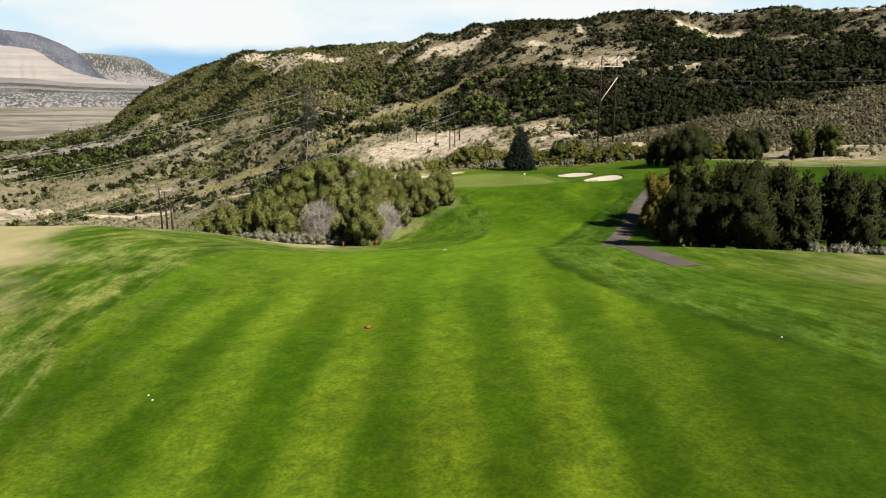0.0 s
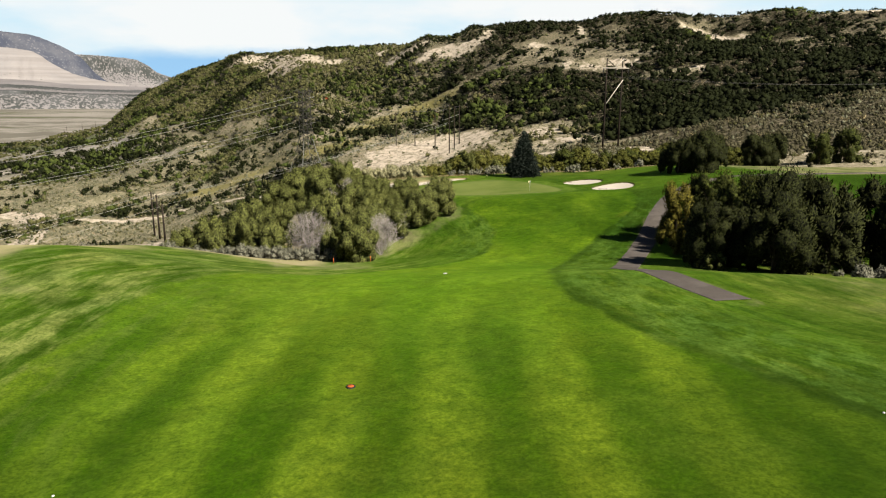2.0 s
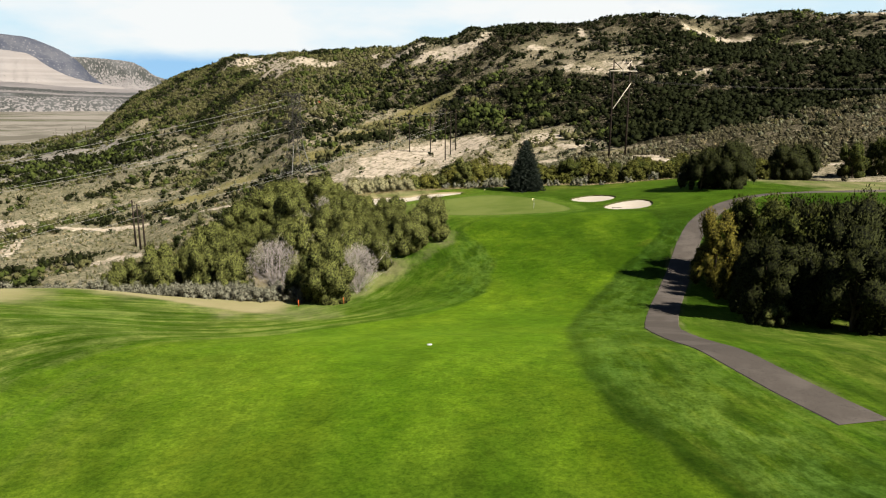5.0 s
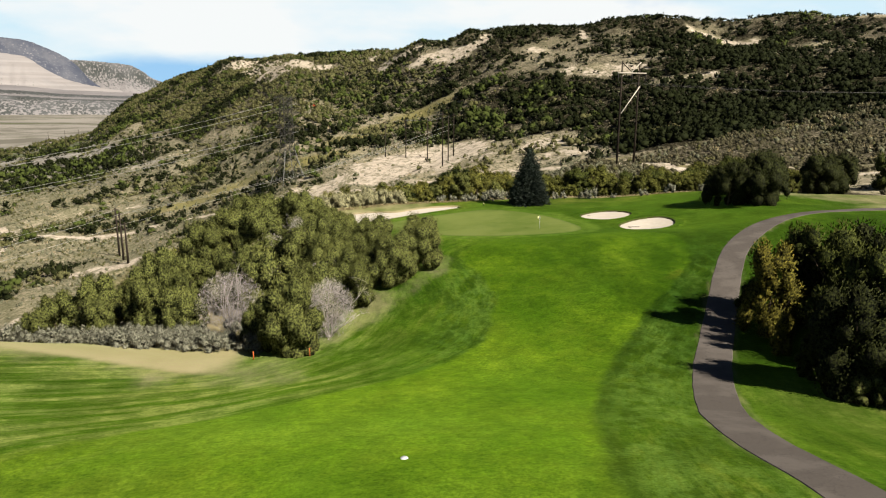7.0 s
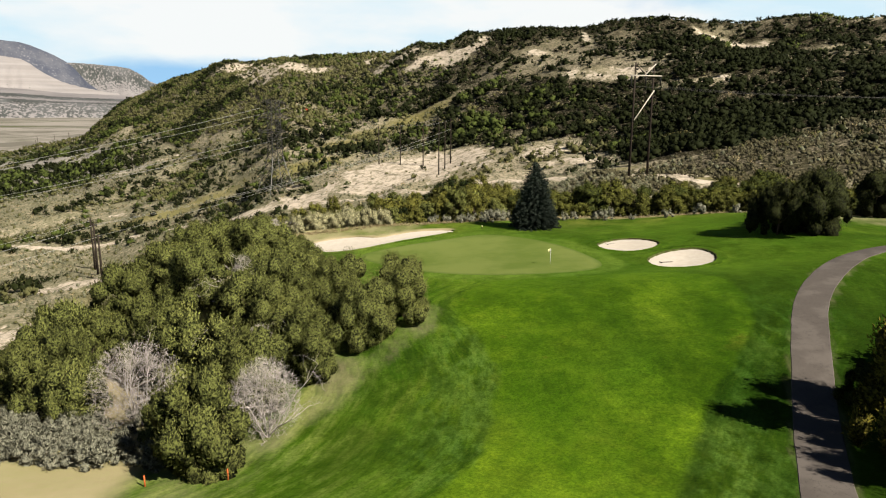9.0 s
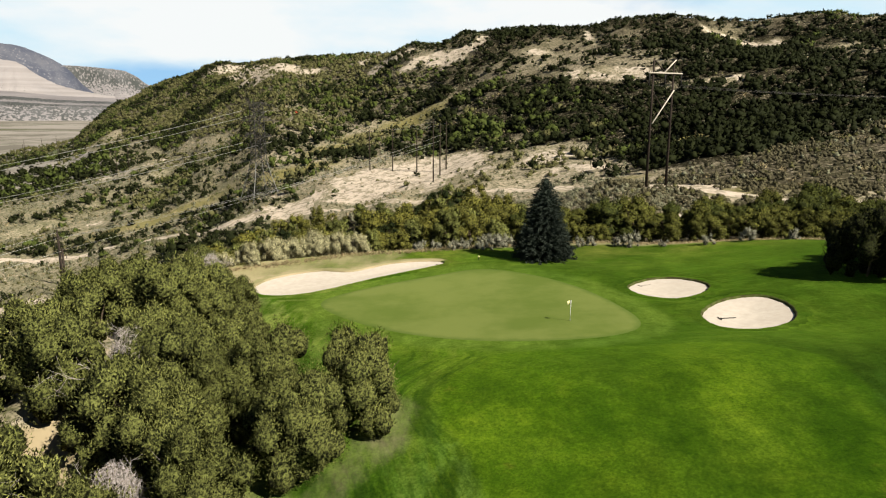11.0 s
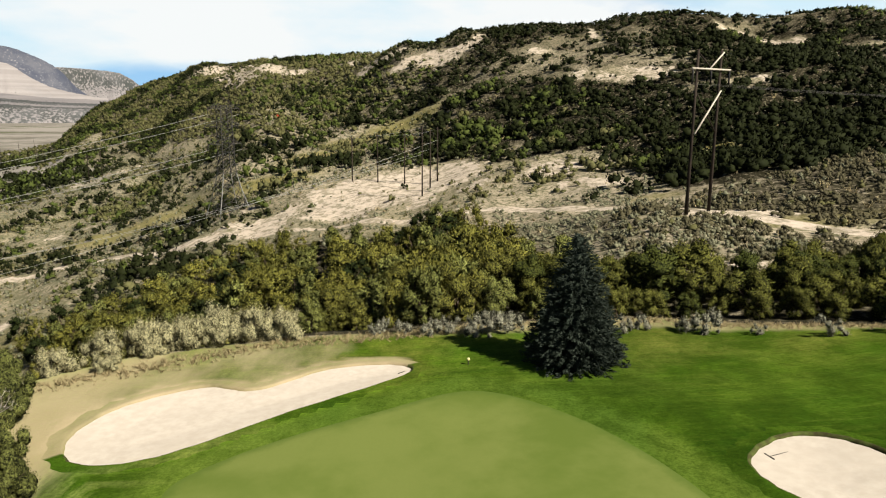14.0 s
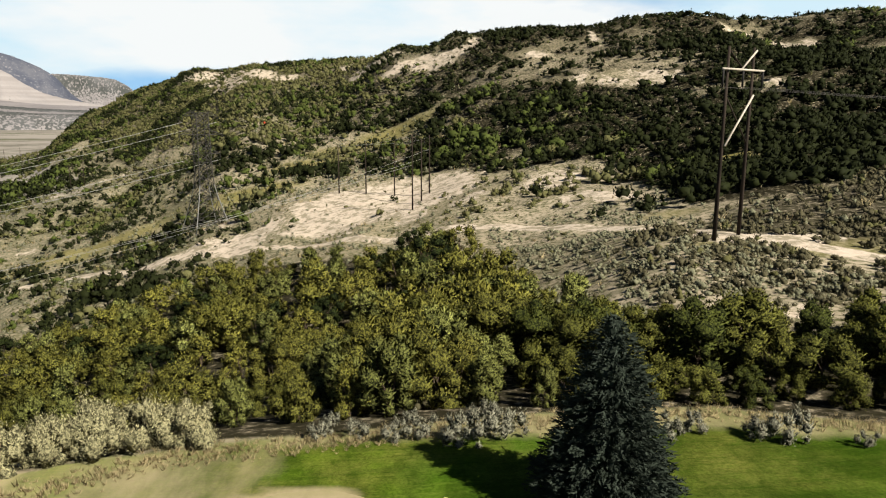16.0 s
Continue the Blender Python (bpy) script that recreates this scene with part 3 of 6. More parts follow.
def hill_land(x, y):
    r = np.hypot(x, y)
    b = np.degrees(np.arctan2(x, y))
    b = np.where(b > 125, b - 360, b)
    b = np.clip(np.where(b < -60, -60, b), -60, 70)
    i = np.clip(np.searchsorted(_bear, b) - 1, 0, len(_bear) - 2)
    s = (b - _bear[i]) / (_bear[i + 1] - _bear[i])
    s = s * s * (3 - 2 * s) * 0.5 + s * 0.5
    rows = np.stack([p(r) for p in _prof])
    flat = np.arange(r.size)
    rows = rows.reshape(len(_bear), -1)
    lo, hi = rows[i.ravel(), flat].reshape(r.shape), rows[i.ravel() + 1, flat].reshape(r.shape)
    z = lo * (1 - s) + hi * s
    z = z + crest_lift(b) * smooth(0.74, 0.96, r / crest(b))
    # erosion ribs and hummocks grow with the slope above the valley floor
    k = smooth(190, 330, r) * smooth(2600, 1500, r)
    rib = 0.5 - 0.5 * np.cos(6.28 * vnoise(x / 46 + 2.2 * fbm(x / 90, y / 90, 2), y / 150 + 1.4 * fbm(x / 70 + 5, y / 70, 2)))
    z = z + k * ((rib - 0.78) * 6.0 * smooth(380, 560, r) + (fbm(x / 55, y / 55, 4) - 0.47) * 9.0 + (fbm(x / 13, y / 13, 3) - 0.45) * 2.2)
    return z


west_edge = pchip([-60, 40, 70, 95, 106, 116, 126, 140, 155, 168, 178, 190], [-80, -66, -58, -54, -42, -26, -16, -18, -26, -24, -12, 0])


def golf_mask(x, y):
    """1 on the mown bench, 0 on wild land."""
    north = 176 + 3 * np.sin(x / 17) - 0.35 * np.clip(x - 30, 0, 60)
    a = smooth(9, -3, y - north)
    b = smooth(-12, 2, x - west_edge(y))
    return a * b


def ground_z(x, y):
    x, y = np.asarray(x, float), np.asarray(y, float)
    m = golf_mask(x, y)
    return golf_land(x, y) * m + hill_land(x, y) * (1 - m)


# ---------------------------------------------------------------- mesh helpers
def mesh_of(name, verts, faces, material, flat=False, normals=None):
    """A mesh from arrays; all faces have the same number of corners."""
    verts, faces = np.asarray(verts, np.float32), np.asarray(faces, np.int32)
    me = bpy.data.meshes.new(name)
    k = faces.shape[1]
    me.vertices.add(len(verts))
    me.vertices.foreach_set("co", verts.ravel())
    me.loops.add(faces.size)
    me.loops.foreach_set("vertex_index", faces.ravel())
    me.polygons.add(len(faces))
    me.polygons.foreach_set("loop_start", np.arange(0, faces.size, k, dtype=np.int32))
    me.polygons.foreach_set("loop_total", np.full(len(faces), k, np.int32))
    me.polygons.foreach_set("use_smooth", np.full(len(faces), not flat))
    me.update(calc_edges=True)
    if normals is not None:
        me.attributes.new("custom_normal", "FLOAT_VECTOR", "POINT").data.foreach_set("vector", np.asarray(normals, np.float32).ravel())
    me.materials.append(material)
    return me


def part(name, me, parent, label=""):
    ob = new(name, me)
    ob.parent = parent
    return tagged(ob, label)


def closed_curve(pts, n=96):
    """A closed smooth outline through a few points."""
    p, out = np.asarray(pts, float), []
    m = len(p)
    for k in range(n):
        s = k * m / n
        i, u = int(s), s - int(s)
        a, b, c, d = p[(i - 1) % m], p[i % m], p[(i + 1) % m], p[(i + 2) % m]
        out.append(0.5 * (2 * b + (c - a) * u + (2 * a - 5 * b + 4 * c - d) * u * u + (3 * b - a - 3 * c + d) * u ** 3))
    return np.array(out)


def outline_distance(x, y, outline):
    """Signed distance to a closed outline, negative inside."""
    x, y = np.asarray(x, float), np.asarray(y, float)
    d = np.full(x.shape, 1e9)
    inside = np.zeros(x.shape, bool)
    n = len(outline)
    for i in range(n):
        (ax, ay), (bx, by) = outline[i], outline[(i + 1) % n]
        ex, ey = bx - ax, by - ay
        t = np.clip(((x - ax) * ex + (y - ay) * ey) / (ex * ex + ey * ey + 1e-9), 0, 1)
        d = np.minimum(d, np.hypot(x - ax - t * ex, y - ay - t * ey))
        inside ^= ((ay > y) != (by > y)) & (x < ex * (y - ay) / (ey + 1e-12) + ax)
    return np.where(inside, -d, d)


def line_distance(x, y, pts):
    d = np.full(np.shape(x), 1e9)
    for (ax, ay), (bx, by) in zip(pts[:-1], pts[1:]):
        ex, ey = bx - ax, by - ay
        t = np.clip(((x - ax) * ex + (y - ay) * ey) / (ex * ex + ey * ey), 0, 1)
        d = np.minimum(d, np.hypot(x - ax - t * ex, y - ay - t * ey))
    return d


# ---------------------------------------------------------------- golf course plan
GREEN = closed_curve([(-7.6, 150), (-2.4, 142), (4.5, 136.4), (13, 133.7), (20, 134.6), (23.2, 139), (21.6, 149.5), (17, 158.6), (10.6, 163.6), (3.2, 160.4), (-5, 155)])
BUNKERS = {
    "west": closed_curve([(-16.6, 158.5), (-14.2, 154.8), (-9.5, 155.4), (-2.5, 161.2), (5.4, 167.6), (4.2, 170.2), (-1.2, 169.6), (-6, 165.8), (-10.4, 166.8), (-15.2, 163.5)]),
    "far": closed_curve([(25.5, 151.6), (25.8, 148.2), (28.3, 145.9), (31.4, 147.0), (33.2, 149.8), (31.6, 153.2), (28.6, 154.0)], 64),
    "near": closed_curve([(28.8, 139.6), (29.0, 136.2), (31.6, 135.0), (35.6, 137.0), (37.2, 140.8), (36.4, 144.2), (33.4, 144.6), (30.6, 142.6)], 64),
}
BANK = [(-9.5, 101.5), (-7.0, 107.5), (-5.0, 111.8), (-2.4, 115.2), (0.4, 118.6), (2.2, 123.2)]
CART_LINE = [(19.6, 52.6), (18.4, 58), (17.8, 64), (17.7, 70), (18.4, 75.5), (20.2, 81.5), (23.2, 89.5), (26.4, 96.6), (29.4, 103), (32.8, 110.2), (36.8, 117.6), (41.8, 124), (48, 129.6), (56, 133.6), (66, 136.5), (80, 138.5), (100, 139.5)]
TRACK = [(-230, 412), (-174, 404), (-151, 403), (-126, 394), (-90, 373), (-61, 360), (-40, 350), (-13, 326), (7, 315), (29, 306), (46, 284), (58, 262), (57, 245), (66, 240), (76, 226), (96, 206), (130, 196)]
fair_west = pchip([-60, 28, 38, 48, 60, 68, 80, 92, 99, 105, 110, 118, 124, 131], [-19, -20, -21.8, -22.4, -22.4, -19.5, -10, 2, 6, 7.3, 8, 6.6, 4.5, 9])
fair_east = pchip([-60, 15, 25, 29.5, 33, 36, 39.3, 42, 46, 50.7, 54, 59, 64, 68, 75, 82, 89, 98.4, 104, 108, 115.5, 124, 131],
                  [30, 27, 23, 20.4, 18.2, 16.4, 14.9, 13.3, 11.4, 10, 9.2, 8.8, 9.1, 9.5, 10.5, 12.4, 14.8, 19.6, 22.9, 26.2, 30.6, 32.3, 28])
# pale, eroded ground: x, y, half widths, turn in degrees, strength
SLOPE_BARE = [(-9, 382, 40, 32, 8, 1.0), (-45, 372, 26, 16, 20, 0.75), (-68, 372, 26, 9, 20, 0.6), (-84, 392, 20, 8, 20, 0.5), (10, 350, 30, 10, 10, 0.6), (52, 318, 16, 12, -20, 0.66), (48, 354, 12, 16, 0, 0.6)]
RIM_BARE = [(-258, 1002, 44, 34, 0, 1.0), (-226, 925, 26, 44, 20, 1.0), (-198, 860, 24, 30, 0, 1.0), (-172, 800, 24, 44, 0, 0.95), (-146, 748, 26, 30, 0, 0.9), (-116, 735, 22, 16, 0, 0.6),
        (-58, 742, 12, 14, 0, 0.9), (-42, 672, 12, 26, 25, 0.95), (-24, 662, 14, 18, 20, 0.9), (-7, 610, 18, 12, 20, 0.95), (10, 600, 14, 12, 20, 0.9), (28, 594, 24, 11, 41, 1.0), (40, 620, 7, 12, 0, 0.9), (71, 550, 13, 6, -45, 0.7), (109, 562, 3.5, 24, 0, 0.75)]
FLAT_BARE = [(196, 521, 27, 12, -35, 0.85), (236, 471, 10, 8, 0, 0.6), (101, 467, 38, 13, -36, 0.52), (143, 416, 14, 8, -20, 0.5), (300, 520, 30, 14, 0, 0.6), (-290, 440, 70, 26, -10, 0.5), (-140, 320, 18, 14, 0, 0.8), (-120, 250, 16, 30, 0, 0.55),
        (-262, 435, 34, 10, 60, 0.5), (-255, 655, 50, 14, 15, 0.5), (60, 243, 16, 7, 0, 0.8), (44, 206, 10, 5, 0, 0.6), (17, 178, 3, 4, 0, 0.6), (-190, 480, 60, 14, 10, 0.4)]
BARE = SLOPE_BARE + RIM_BARE + FLAT_BARE
LOOP = [(-330, 485), (-300, 473), (-282, 463), (-258, 436), (-242, 411), (-233, 389), (-222, 361), (-222, 345), (-245, 325)]
GOLDEN = [(99, 336, 7, 8, 0, 1.0), (-70, 437, 24, 9, 12, 0.9), (-54, 475, 20, 12, 15, 0.8), (-38, 498, 20, 12, 0, 0.85), (-10, 512, 24, 14, 0, 0.9), (-150, 440, 50, 12, 20, 0.8), (-110, 300, 20, 30, 0, 0.5), (63, 286, 8, 5, 0, 0.5), (70, 236, 24, 6, 0, 0.5)]
# open sage among the woods, and thick brush in the valley
OPEN = [(128, 474, 34, 12, -30, 0.95), (84, 518, 26, 12, 0, 0.85), (128, 418, 20, 8, -20, 0.8), (160, 446, 22, 8, -20, 0.3), (45, 396, 12, 14, 0, 0.9), (92, 500, 36, 15, 0, 0.9), (76, 532, 22, 12, 0, 0.7), (150, 478, 26, 14, 0, 0.4), (-142, 622, 34, 26, 20, 0.85), (-172, 645, 26, 22, 0, 0.8), (-104, 578, 22, 18, 0, 0.8), (-92, 465, 24, 14, 0, 0.8), (-74, 517, 18, 16, 0, 0.7), (-60, 560, 16, 14, 0, 0.6), (-205, 705, 34, 24, 0, 0.6)]
DENSE = [(-318, 745, 40, 40, 0, 0.75), (-460, 950, 90, 50, 0, 0.9), (-430, 790, 110, 70, 0, 1.0), (-350, 690, 70, 50, 0, 0.9), (36, 436, 24, 28, 0, 0.8), (26, 500, 22, 24, 0, 0.75), (60, 470, 16, 14, 0, 0.7)]


def blobs(x, y, rows):
    v = np.zeros(np.shape(x))
    for cx, cy, ax, ay, turn, s in rows:
        c, q = math.cos(radians(turn)), math.sin(radians(turn))
        u, w = (x - cx) * c + (y - cy) * q, -(x - cx) * q + (y - cy) * c
        v = np.maximum(v, s * np.clip(1.35 - ((u / ax) ** 2 + (w / ay) ** 2), 0, 1))
    return v


spur_limit = pchip([5, 9, 12, 14, 17, 20, 22.5, 25, 28, 36, 45], [248, 250, 262, 280, 290, 302, 327, 353, 384, 396, 400])
wood_limit = pchip([-6, -2, 2, 5.5, 8.7, 11, 12.6, 13.7, 16, 45], [470, 440, 412, 384, 376, 362, 322, 300, 292, 292])


def spur_mask(x, y):
    """The sage-covered spur and flat east of the draw."""
    r, b = np.hypot(x, y), np.degrees(np.arctan2(x, y))
    lim = spur_limit(b)
    return smooth(8, 11, b) * smooth(lim + 8, lim - 6, r) * smooth(194, 206, r)


west_limit = pchip([-34, -26, -23, -21, -17, -14, -11, -7.6, -3, 0], [1200, 1140, 1040, 870, 700, 645, 605, 585, 530, 500])


def wood_density(x, y):
    """How closely trees stand on the hill, 0 to 1."""
    z = ground_z(x, y)
    d = smooth(0.38, 0.52, fbm(x / 42 + 9, y / 42 + 4, 4))
    r, b = np.hypot(x, y), np.degrees(np.arctan2(x, y))
    spur = spur_mask(x, y) * smooth(246, 256, r)
    d = d * (1 - 0.97 * spur)
    bare = np.maximum(blobs(x, y, BARE), blobs(x, y, GOLDEN) * 0.9)
    d = d * (1 - smooth(0.25, 0.6, bare) * np.where((b > -5) & (r < 450), 0.95, np.where(r > 560, 0.66, 0.88)))
    d = d * np.where((b < 4) & (z < -6), 0.42, 1.0)
    d = np.where((b > -3) & (r > wood_limit(b)) & (bare < 0.3) & (spur < 0.5), np.maximum(d, np.where(r < 470, 1.0, 0.55 + 0.45 * smooth(0.36, 0.52, fbm(x / 28 + 2, y / 28, 3)))), d)
    d = np.where((b > -3) & (r < wood_limit(b)), d * 0.22, d)
    d = np.where((b <= -3) & (z > 14) & (bare < 0.3), np.maximum(d, 0.30 + 0.45 * smooth(0.36, 0.50, fbm(x / 30 + 2, y / 30, 3))), d)
    d = np.where((b <= -8) & (bare < 0.3) & (z > -46), np.maximum(d, 0.16 + 0.30 * smooth(0.34, 0.5, fbm(x / 24 + 11, y / 24 + 5, 3))), d)
    d = d * (1 - 0.75 * blobs(x, y, OPEN))
    d = np.where((b <= -1.5) & (r > west_limit(b)) & (bare < 0.35), np.maximum(d, 0.72 + 0.28 * smooth(0.36, 0.50, fbm(x / 26 + 2, y / 26, 3))), d)
    d = np.maximum(d, blobs(x, y, DENSE))
    d = d * np.where(line_distance(x, y, TRACK) < 5, 0, 1)
    return d


thicket_top = pchip([-110, -60, -40, -8, 12, 23, 28, 34, 60, 80], [292, 304, 316, 300, 297, 240, 205, 197, 195, 192])


# leaf litter of woods, spur sage and thicket, with their shade painted in
def wood_litter_shade(x, y):
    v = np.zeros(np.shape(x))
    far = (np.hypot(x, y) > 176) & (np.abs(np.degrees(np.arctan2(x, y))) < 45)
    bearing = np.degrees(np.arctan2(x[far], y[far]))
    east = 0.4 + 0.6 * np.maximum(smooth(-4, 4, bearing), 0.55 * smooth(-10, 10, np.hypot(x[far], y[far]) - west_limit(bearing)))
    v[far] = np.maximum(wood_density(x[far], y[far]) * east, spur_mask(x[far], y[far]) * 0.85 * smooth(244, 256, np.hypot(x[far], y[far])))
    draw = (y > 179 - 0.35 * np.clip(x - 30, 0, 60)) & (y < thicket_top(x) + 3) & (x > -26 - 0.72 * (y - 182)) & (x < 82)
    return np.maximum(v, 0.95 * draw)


def bunker_dig(x, y):
    d = np.zeros(np.shape(x))
    near = (np.abs(np.asarray(x) - 10) < 45) & (np.abs(np.asarray(y) - 153) < 30)
    if near.any():
        for o in BUNKERS.values():
            s = outline_distance(np.asarray(x)[near], np.asarray(y)[near], o)
            d[near] = np.maximum(d[near], 1.0 * smooth(0.8, -0.3, s))
    return d


# ---------------------------------------------------------------- the ground, one sheet to the horizon
def build_ground():
    bear = np.radians(np.concatenate([np.arange(-180, -44, 8), np.arange(-41, 41.01, 0.40), np.arange(50, 180, 8)]))
    r = [0.0, 0.05, 2.0, 5.0, 8.0]
    while r[-1] < 4800:
        k = r[-1]
        r.append(k + (1.6 if k < 24 else 0.72 if k < 182 else 0.72 + (k - 182) * 0.0165))
    r = np.array(r[1:])
    B, R = np.meshgrid(bear, r)
    X, Y = R * np.sin(B), R * np.cos(B)
    Z = ground_z(X, Y) - bunker_dig(X, Y)
    nr, nb = B.shape
    i, j = np.meshgrid(np.arange(nr - 1), np.arange(nb), indexing="ij")
    j2 = (j + 1) % nb
    quads = np.stack([i * nb + j, i * nb + j2, (i + 1) * nb + j2, (i + 1) * nb + j], -1).reshape(-1, 4)
    V = np.stack([X, Y, Z], -1).reshape(-1, 3)
    me = mesh_of("ground", V, quads[:, ::-1], LAND)
    x, y = X.ravel(), Y.ravel()
    fair = np.minimum(x - fair_west(y), fair_east(y) - x)
    fair = np.where(y > 128, np.minimum(fair, 131 - y), fair)
    wx = x + 22 * (fbm(x / 16 + 3, y / 16 + 8, 4) - 0.47)
    wy = y + 22 * (fbm(x / 16 + 60, y / 16 + 31, 4) - 0.47)
    east = np.exp(-((wx - 42) / 24) ** 2 - ((wy - 58) / 20) ** 2)
    dry = 0.92 * smooth(-22, -35, wx + 0.10 * (wy - 50)) * smooth(26, 54, wy) * smooth(112, 96, y)
    dry = np.maximum(dry, 0.95 * smooth(87.0, 91.5, y) * smooth(-11, -18, x))
    dry = np.maximum(dry, 0.62 * np.exp(-((x + 5) / 4.5) ** 2 - ((y - 112) / 9) ** 2))
    dry = np.maximum(dry, 0.75 * smooth(-7, -12, x) * smooth(108, 116, y) * smooth(138, 130, y))
    dry = np.maximum(dry, 0.52 * smooth(4.5, 0.6, line_distance(x, y, BANK)))
    dry = np.maximum(dry, 0.50 * east * smooth(80, 72, y))
    dry = np.maximum(dry, 0.6 * smooth(54, 72, wx) * smooth(118, 140, wy))
    dry = np.maximum(dry, 0.7 * smooth(175.0, 178.5, y + 0.35 * np.clip(x - 30, 0, 60)))
    dry = np.maximum(dry, 0.50 * smooth(0, -14, x) * smooth(78, 90, y) * smooth(112, 100, y))
    dry = np.maximum(dry, 0.42 * smooth(2.6, 1.6, line_distance(x, y, CART_LINE)))
    west = outline_distance(x, y, BUNKERS["west"])
    dry = np.maximum(dry, 0.8 * smooth(2.5, 1.0, west) * smooth(166, 169, y - 0.3 * x) * smooth(8, 4, x))
    dry = np.maximum(dry, 0.42 * smooth(-9, -15, x) * smooth(-25, -19, x) * smooth(140, 150, y))
    dry = np.maximum(dry, 0.62 * smooth(-1.5, 1.5, y - (163.0 + 0.45 * (x + 10))) * smooth(3, -2, x) * smooth(150, 156, y))
    bare = np.maximum(blobs(x, y, BARE), smooth(3.4, 1.6, line_distance(x, y, TRACK)) * 1.3)
    bare = np.maximum(bare, 2.0 * smooth(9.0, 4.0, line_distance(x, y, LOOP)))
    for name, v in (("golf", golf_mask(x, y)), ("fringe", smooth(4.5, 0.5, outline_distance(x, y, GREEN))), ("fairway", fair), ("dry", dry), ("bare", bare), ("gold", blobs(x, y, GOLDEN)), ("litter_shade", wood_litter_shade(x, y))):
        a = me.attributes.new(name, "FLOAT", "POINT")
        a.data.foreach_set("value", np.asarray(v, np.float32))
    return tagged(new("ground", me), "mown fairway and dry hillside land reaching the horizon", "ground", kind="structure")


build_ground()


def disc_sheet(name, outline, z_of, material, rings=14):
    c = outline.mean(0)
    n = len(outline)
    ts = np.linspace(0, 1, rings + 1)[1:]
    P = np.concatenate([[c]] + [c + (outline - c) * t for t in ts])
    V = np.column_stack([P, z_of(P[:, 0], P[:, 1])])
    f = [(0, 1 + k, 1 + (k + 1) % n, 0) for k in range(n)]
    tri = np.array(f)[:, :3]
    q = []
    for a in range(rings - 1):
        for k in range(n):
            q.append((1 + a * n + k, 1 + (a + 1) * n + k, 1 + (a + 1) * n + (k + 1) % n, 1 + a * n + (k + 1) % n))
    me = bpy.data.meshes.new(name)
    me.from_pydata(V.tolist(), [], tri.tolist() + q)
    me.polygons.foreach_set("use_smooth", [True] * len(me.polygons))
    me.materials.append(material)
    return me


green = disc_sheet("putting_green", GREEN, lambda x, y: ground_z(x, y) - 0.015 + 0.05 * np.clip(-outline_distance(x, y, GREEN) / 0.8, 0, 1), GREENMAT, 26)
gv = np.array([v.co[:] for v in green.vertices])
green.attributes.new("rim", "FLOAT", "POINT").data.foreach_set("value", (-outline_distance(gv[:, 0], gv[:, 1], GREEN)).astype(np.float32))
tagged(new("putting_green", green), "smooth pale green putting surface, closely mown", "putting green", kind="structure")


def build_bunker(outline, label, dry_side=False):
    root = tagged(new("sand_bunker"), label, "bunker", group="bunkers round the green")
    n = len(outline)

    def sand(x, y):
        s = np.clip(-outline_distance(x, y, outline), 0, 3)
        return ground_z(x, y) - 0.17 - 0.20 * s / 3 + 0.05 * fbm(x * 1.5, y * 1.5, 2)
    part("sand", disc_sheet("sand", outline, sand, SANDMAT, 16), root, "pale raked sand")
    t = np.roll(outline, -1, 0) - np.roll(outline, 1, 0)
    nrm = np.column_stack([t[:, 1], -t[:, 0]]) / np.linalg.norm(t, axis=1)[:, None]
    if outline_distance(np.array([outline[0, 0] + nrm[0, 0] * 0.3]), np.array([outline[0, 1] + nrm[0, 1] * 0.3]), outline)[0] < 0:
        nrm = -nrm
    rag = 0.03 * np.sin(np.arange(n) * 1.7) + 0.02 * np.sin(np.arange(n) * 4.1)
    rows = []
    for off, dz in ((1.5, -0.05), (0.7, 0.02), (0.16, 0.045), (0.04, 0.01), (-0.05, -0.12), (-0.10, -0.34)):
        p = outline + nrm * (off + (rag if off < 1 else 0 * rag))[:, None]
        rows.append(np.column_stack([p, ground_z(p[:, 0], p[:, 1]) + dz]))
    V = np.concatenate(rows)
    q = [(a * n + k, a * n + (k + 1) % n, (a + 1) * n + (k + 1) % n, (a + 1) * n + k) for a in range(len(rows) - 1) for k in range(n)]
    me = mesh_of("lip", V, q, LIPMAT)
    me.materials.append(LAND)
    dry = np.tile(np.where(dry_side & (nrm[:, 1] - 0.8 * nrm[:, 0] > 0.1), 0.8, 0.0), len(rows))
    for key, v in (("golf", np.ones(len(V))), ("fairway", np.full(len(V), -12.0)), ("dry", dry)):
        me.attributes.new(key, "FLOAT", "POINT").data.foreach_set("value", v.astype(np.float32))
    me.polygons.foreach_set("material_index", np.array([1 if a < 2 or dry[k] > 0 else 0 for a in range(len(rows) - 1) for k in range(n)], np.int32))
    part("lip", me, root, "ragged turf lip")
    return root


build_bunker(BUNKERS["west"], "long kidney-shaped sand bunker with dry grass island edge", True)
build_bunker(BUNKERS["far"], "oval sand bunker with a dark turf lip, farther one")
build_bunker(BUNKERS["near"], "oval sand bunker with a dark turf lip, nearer one")


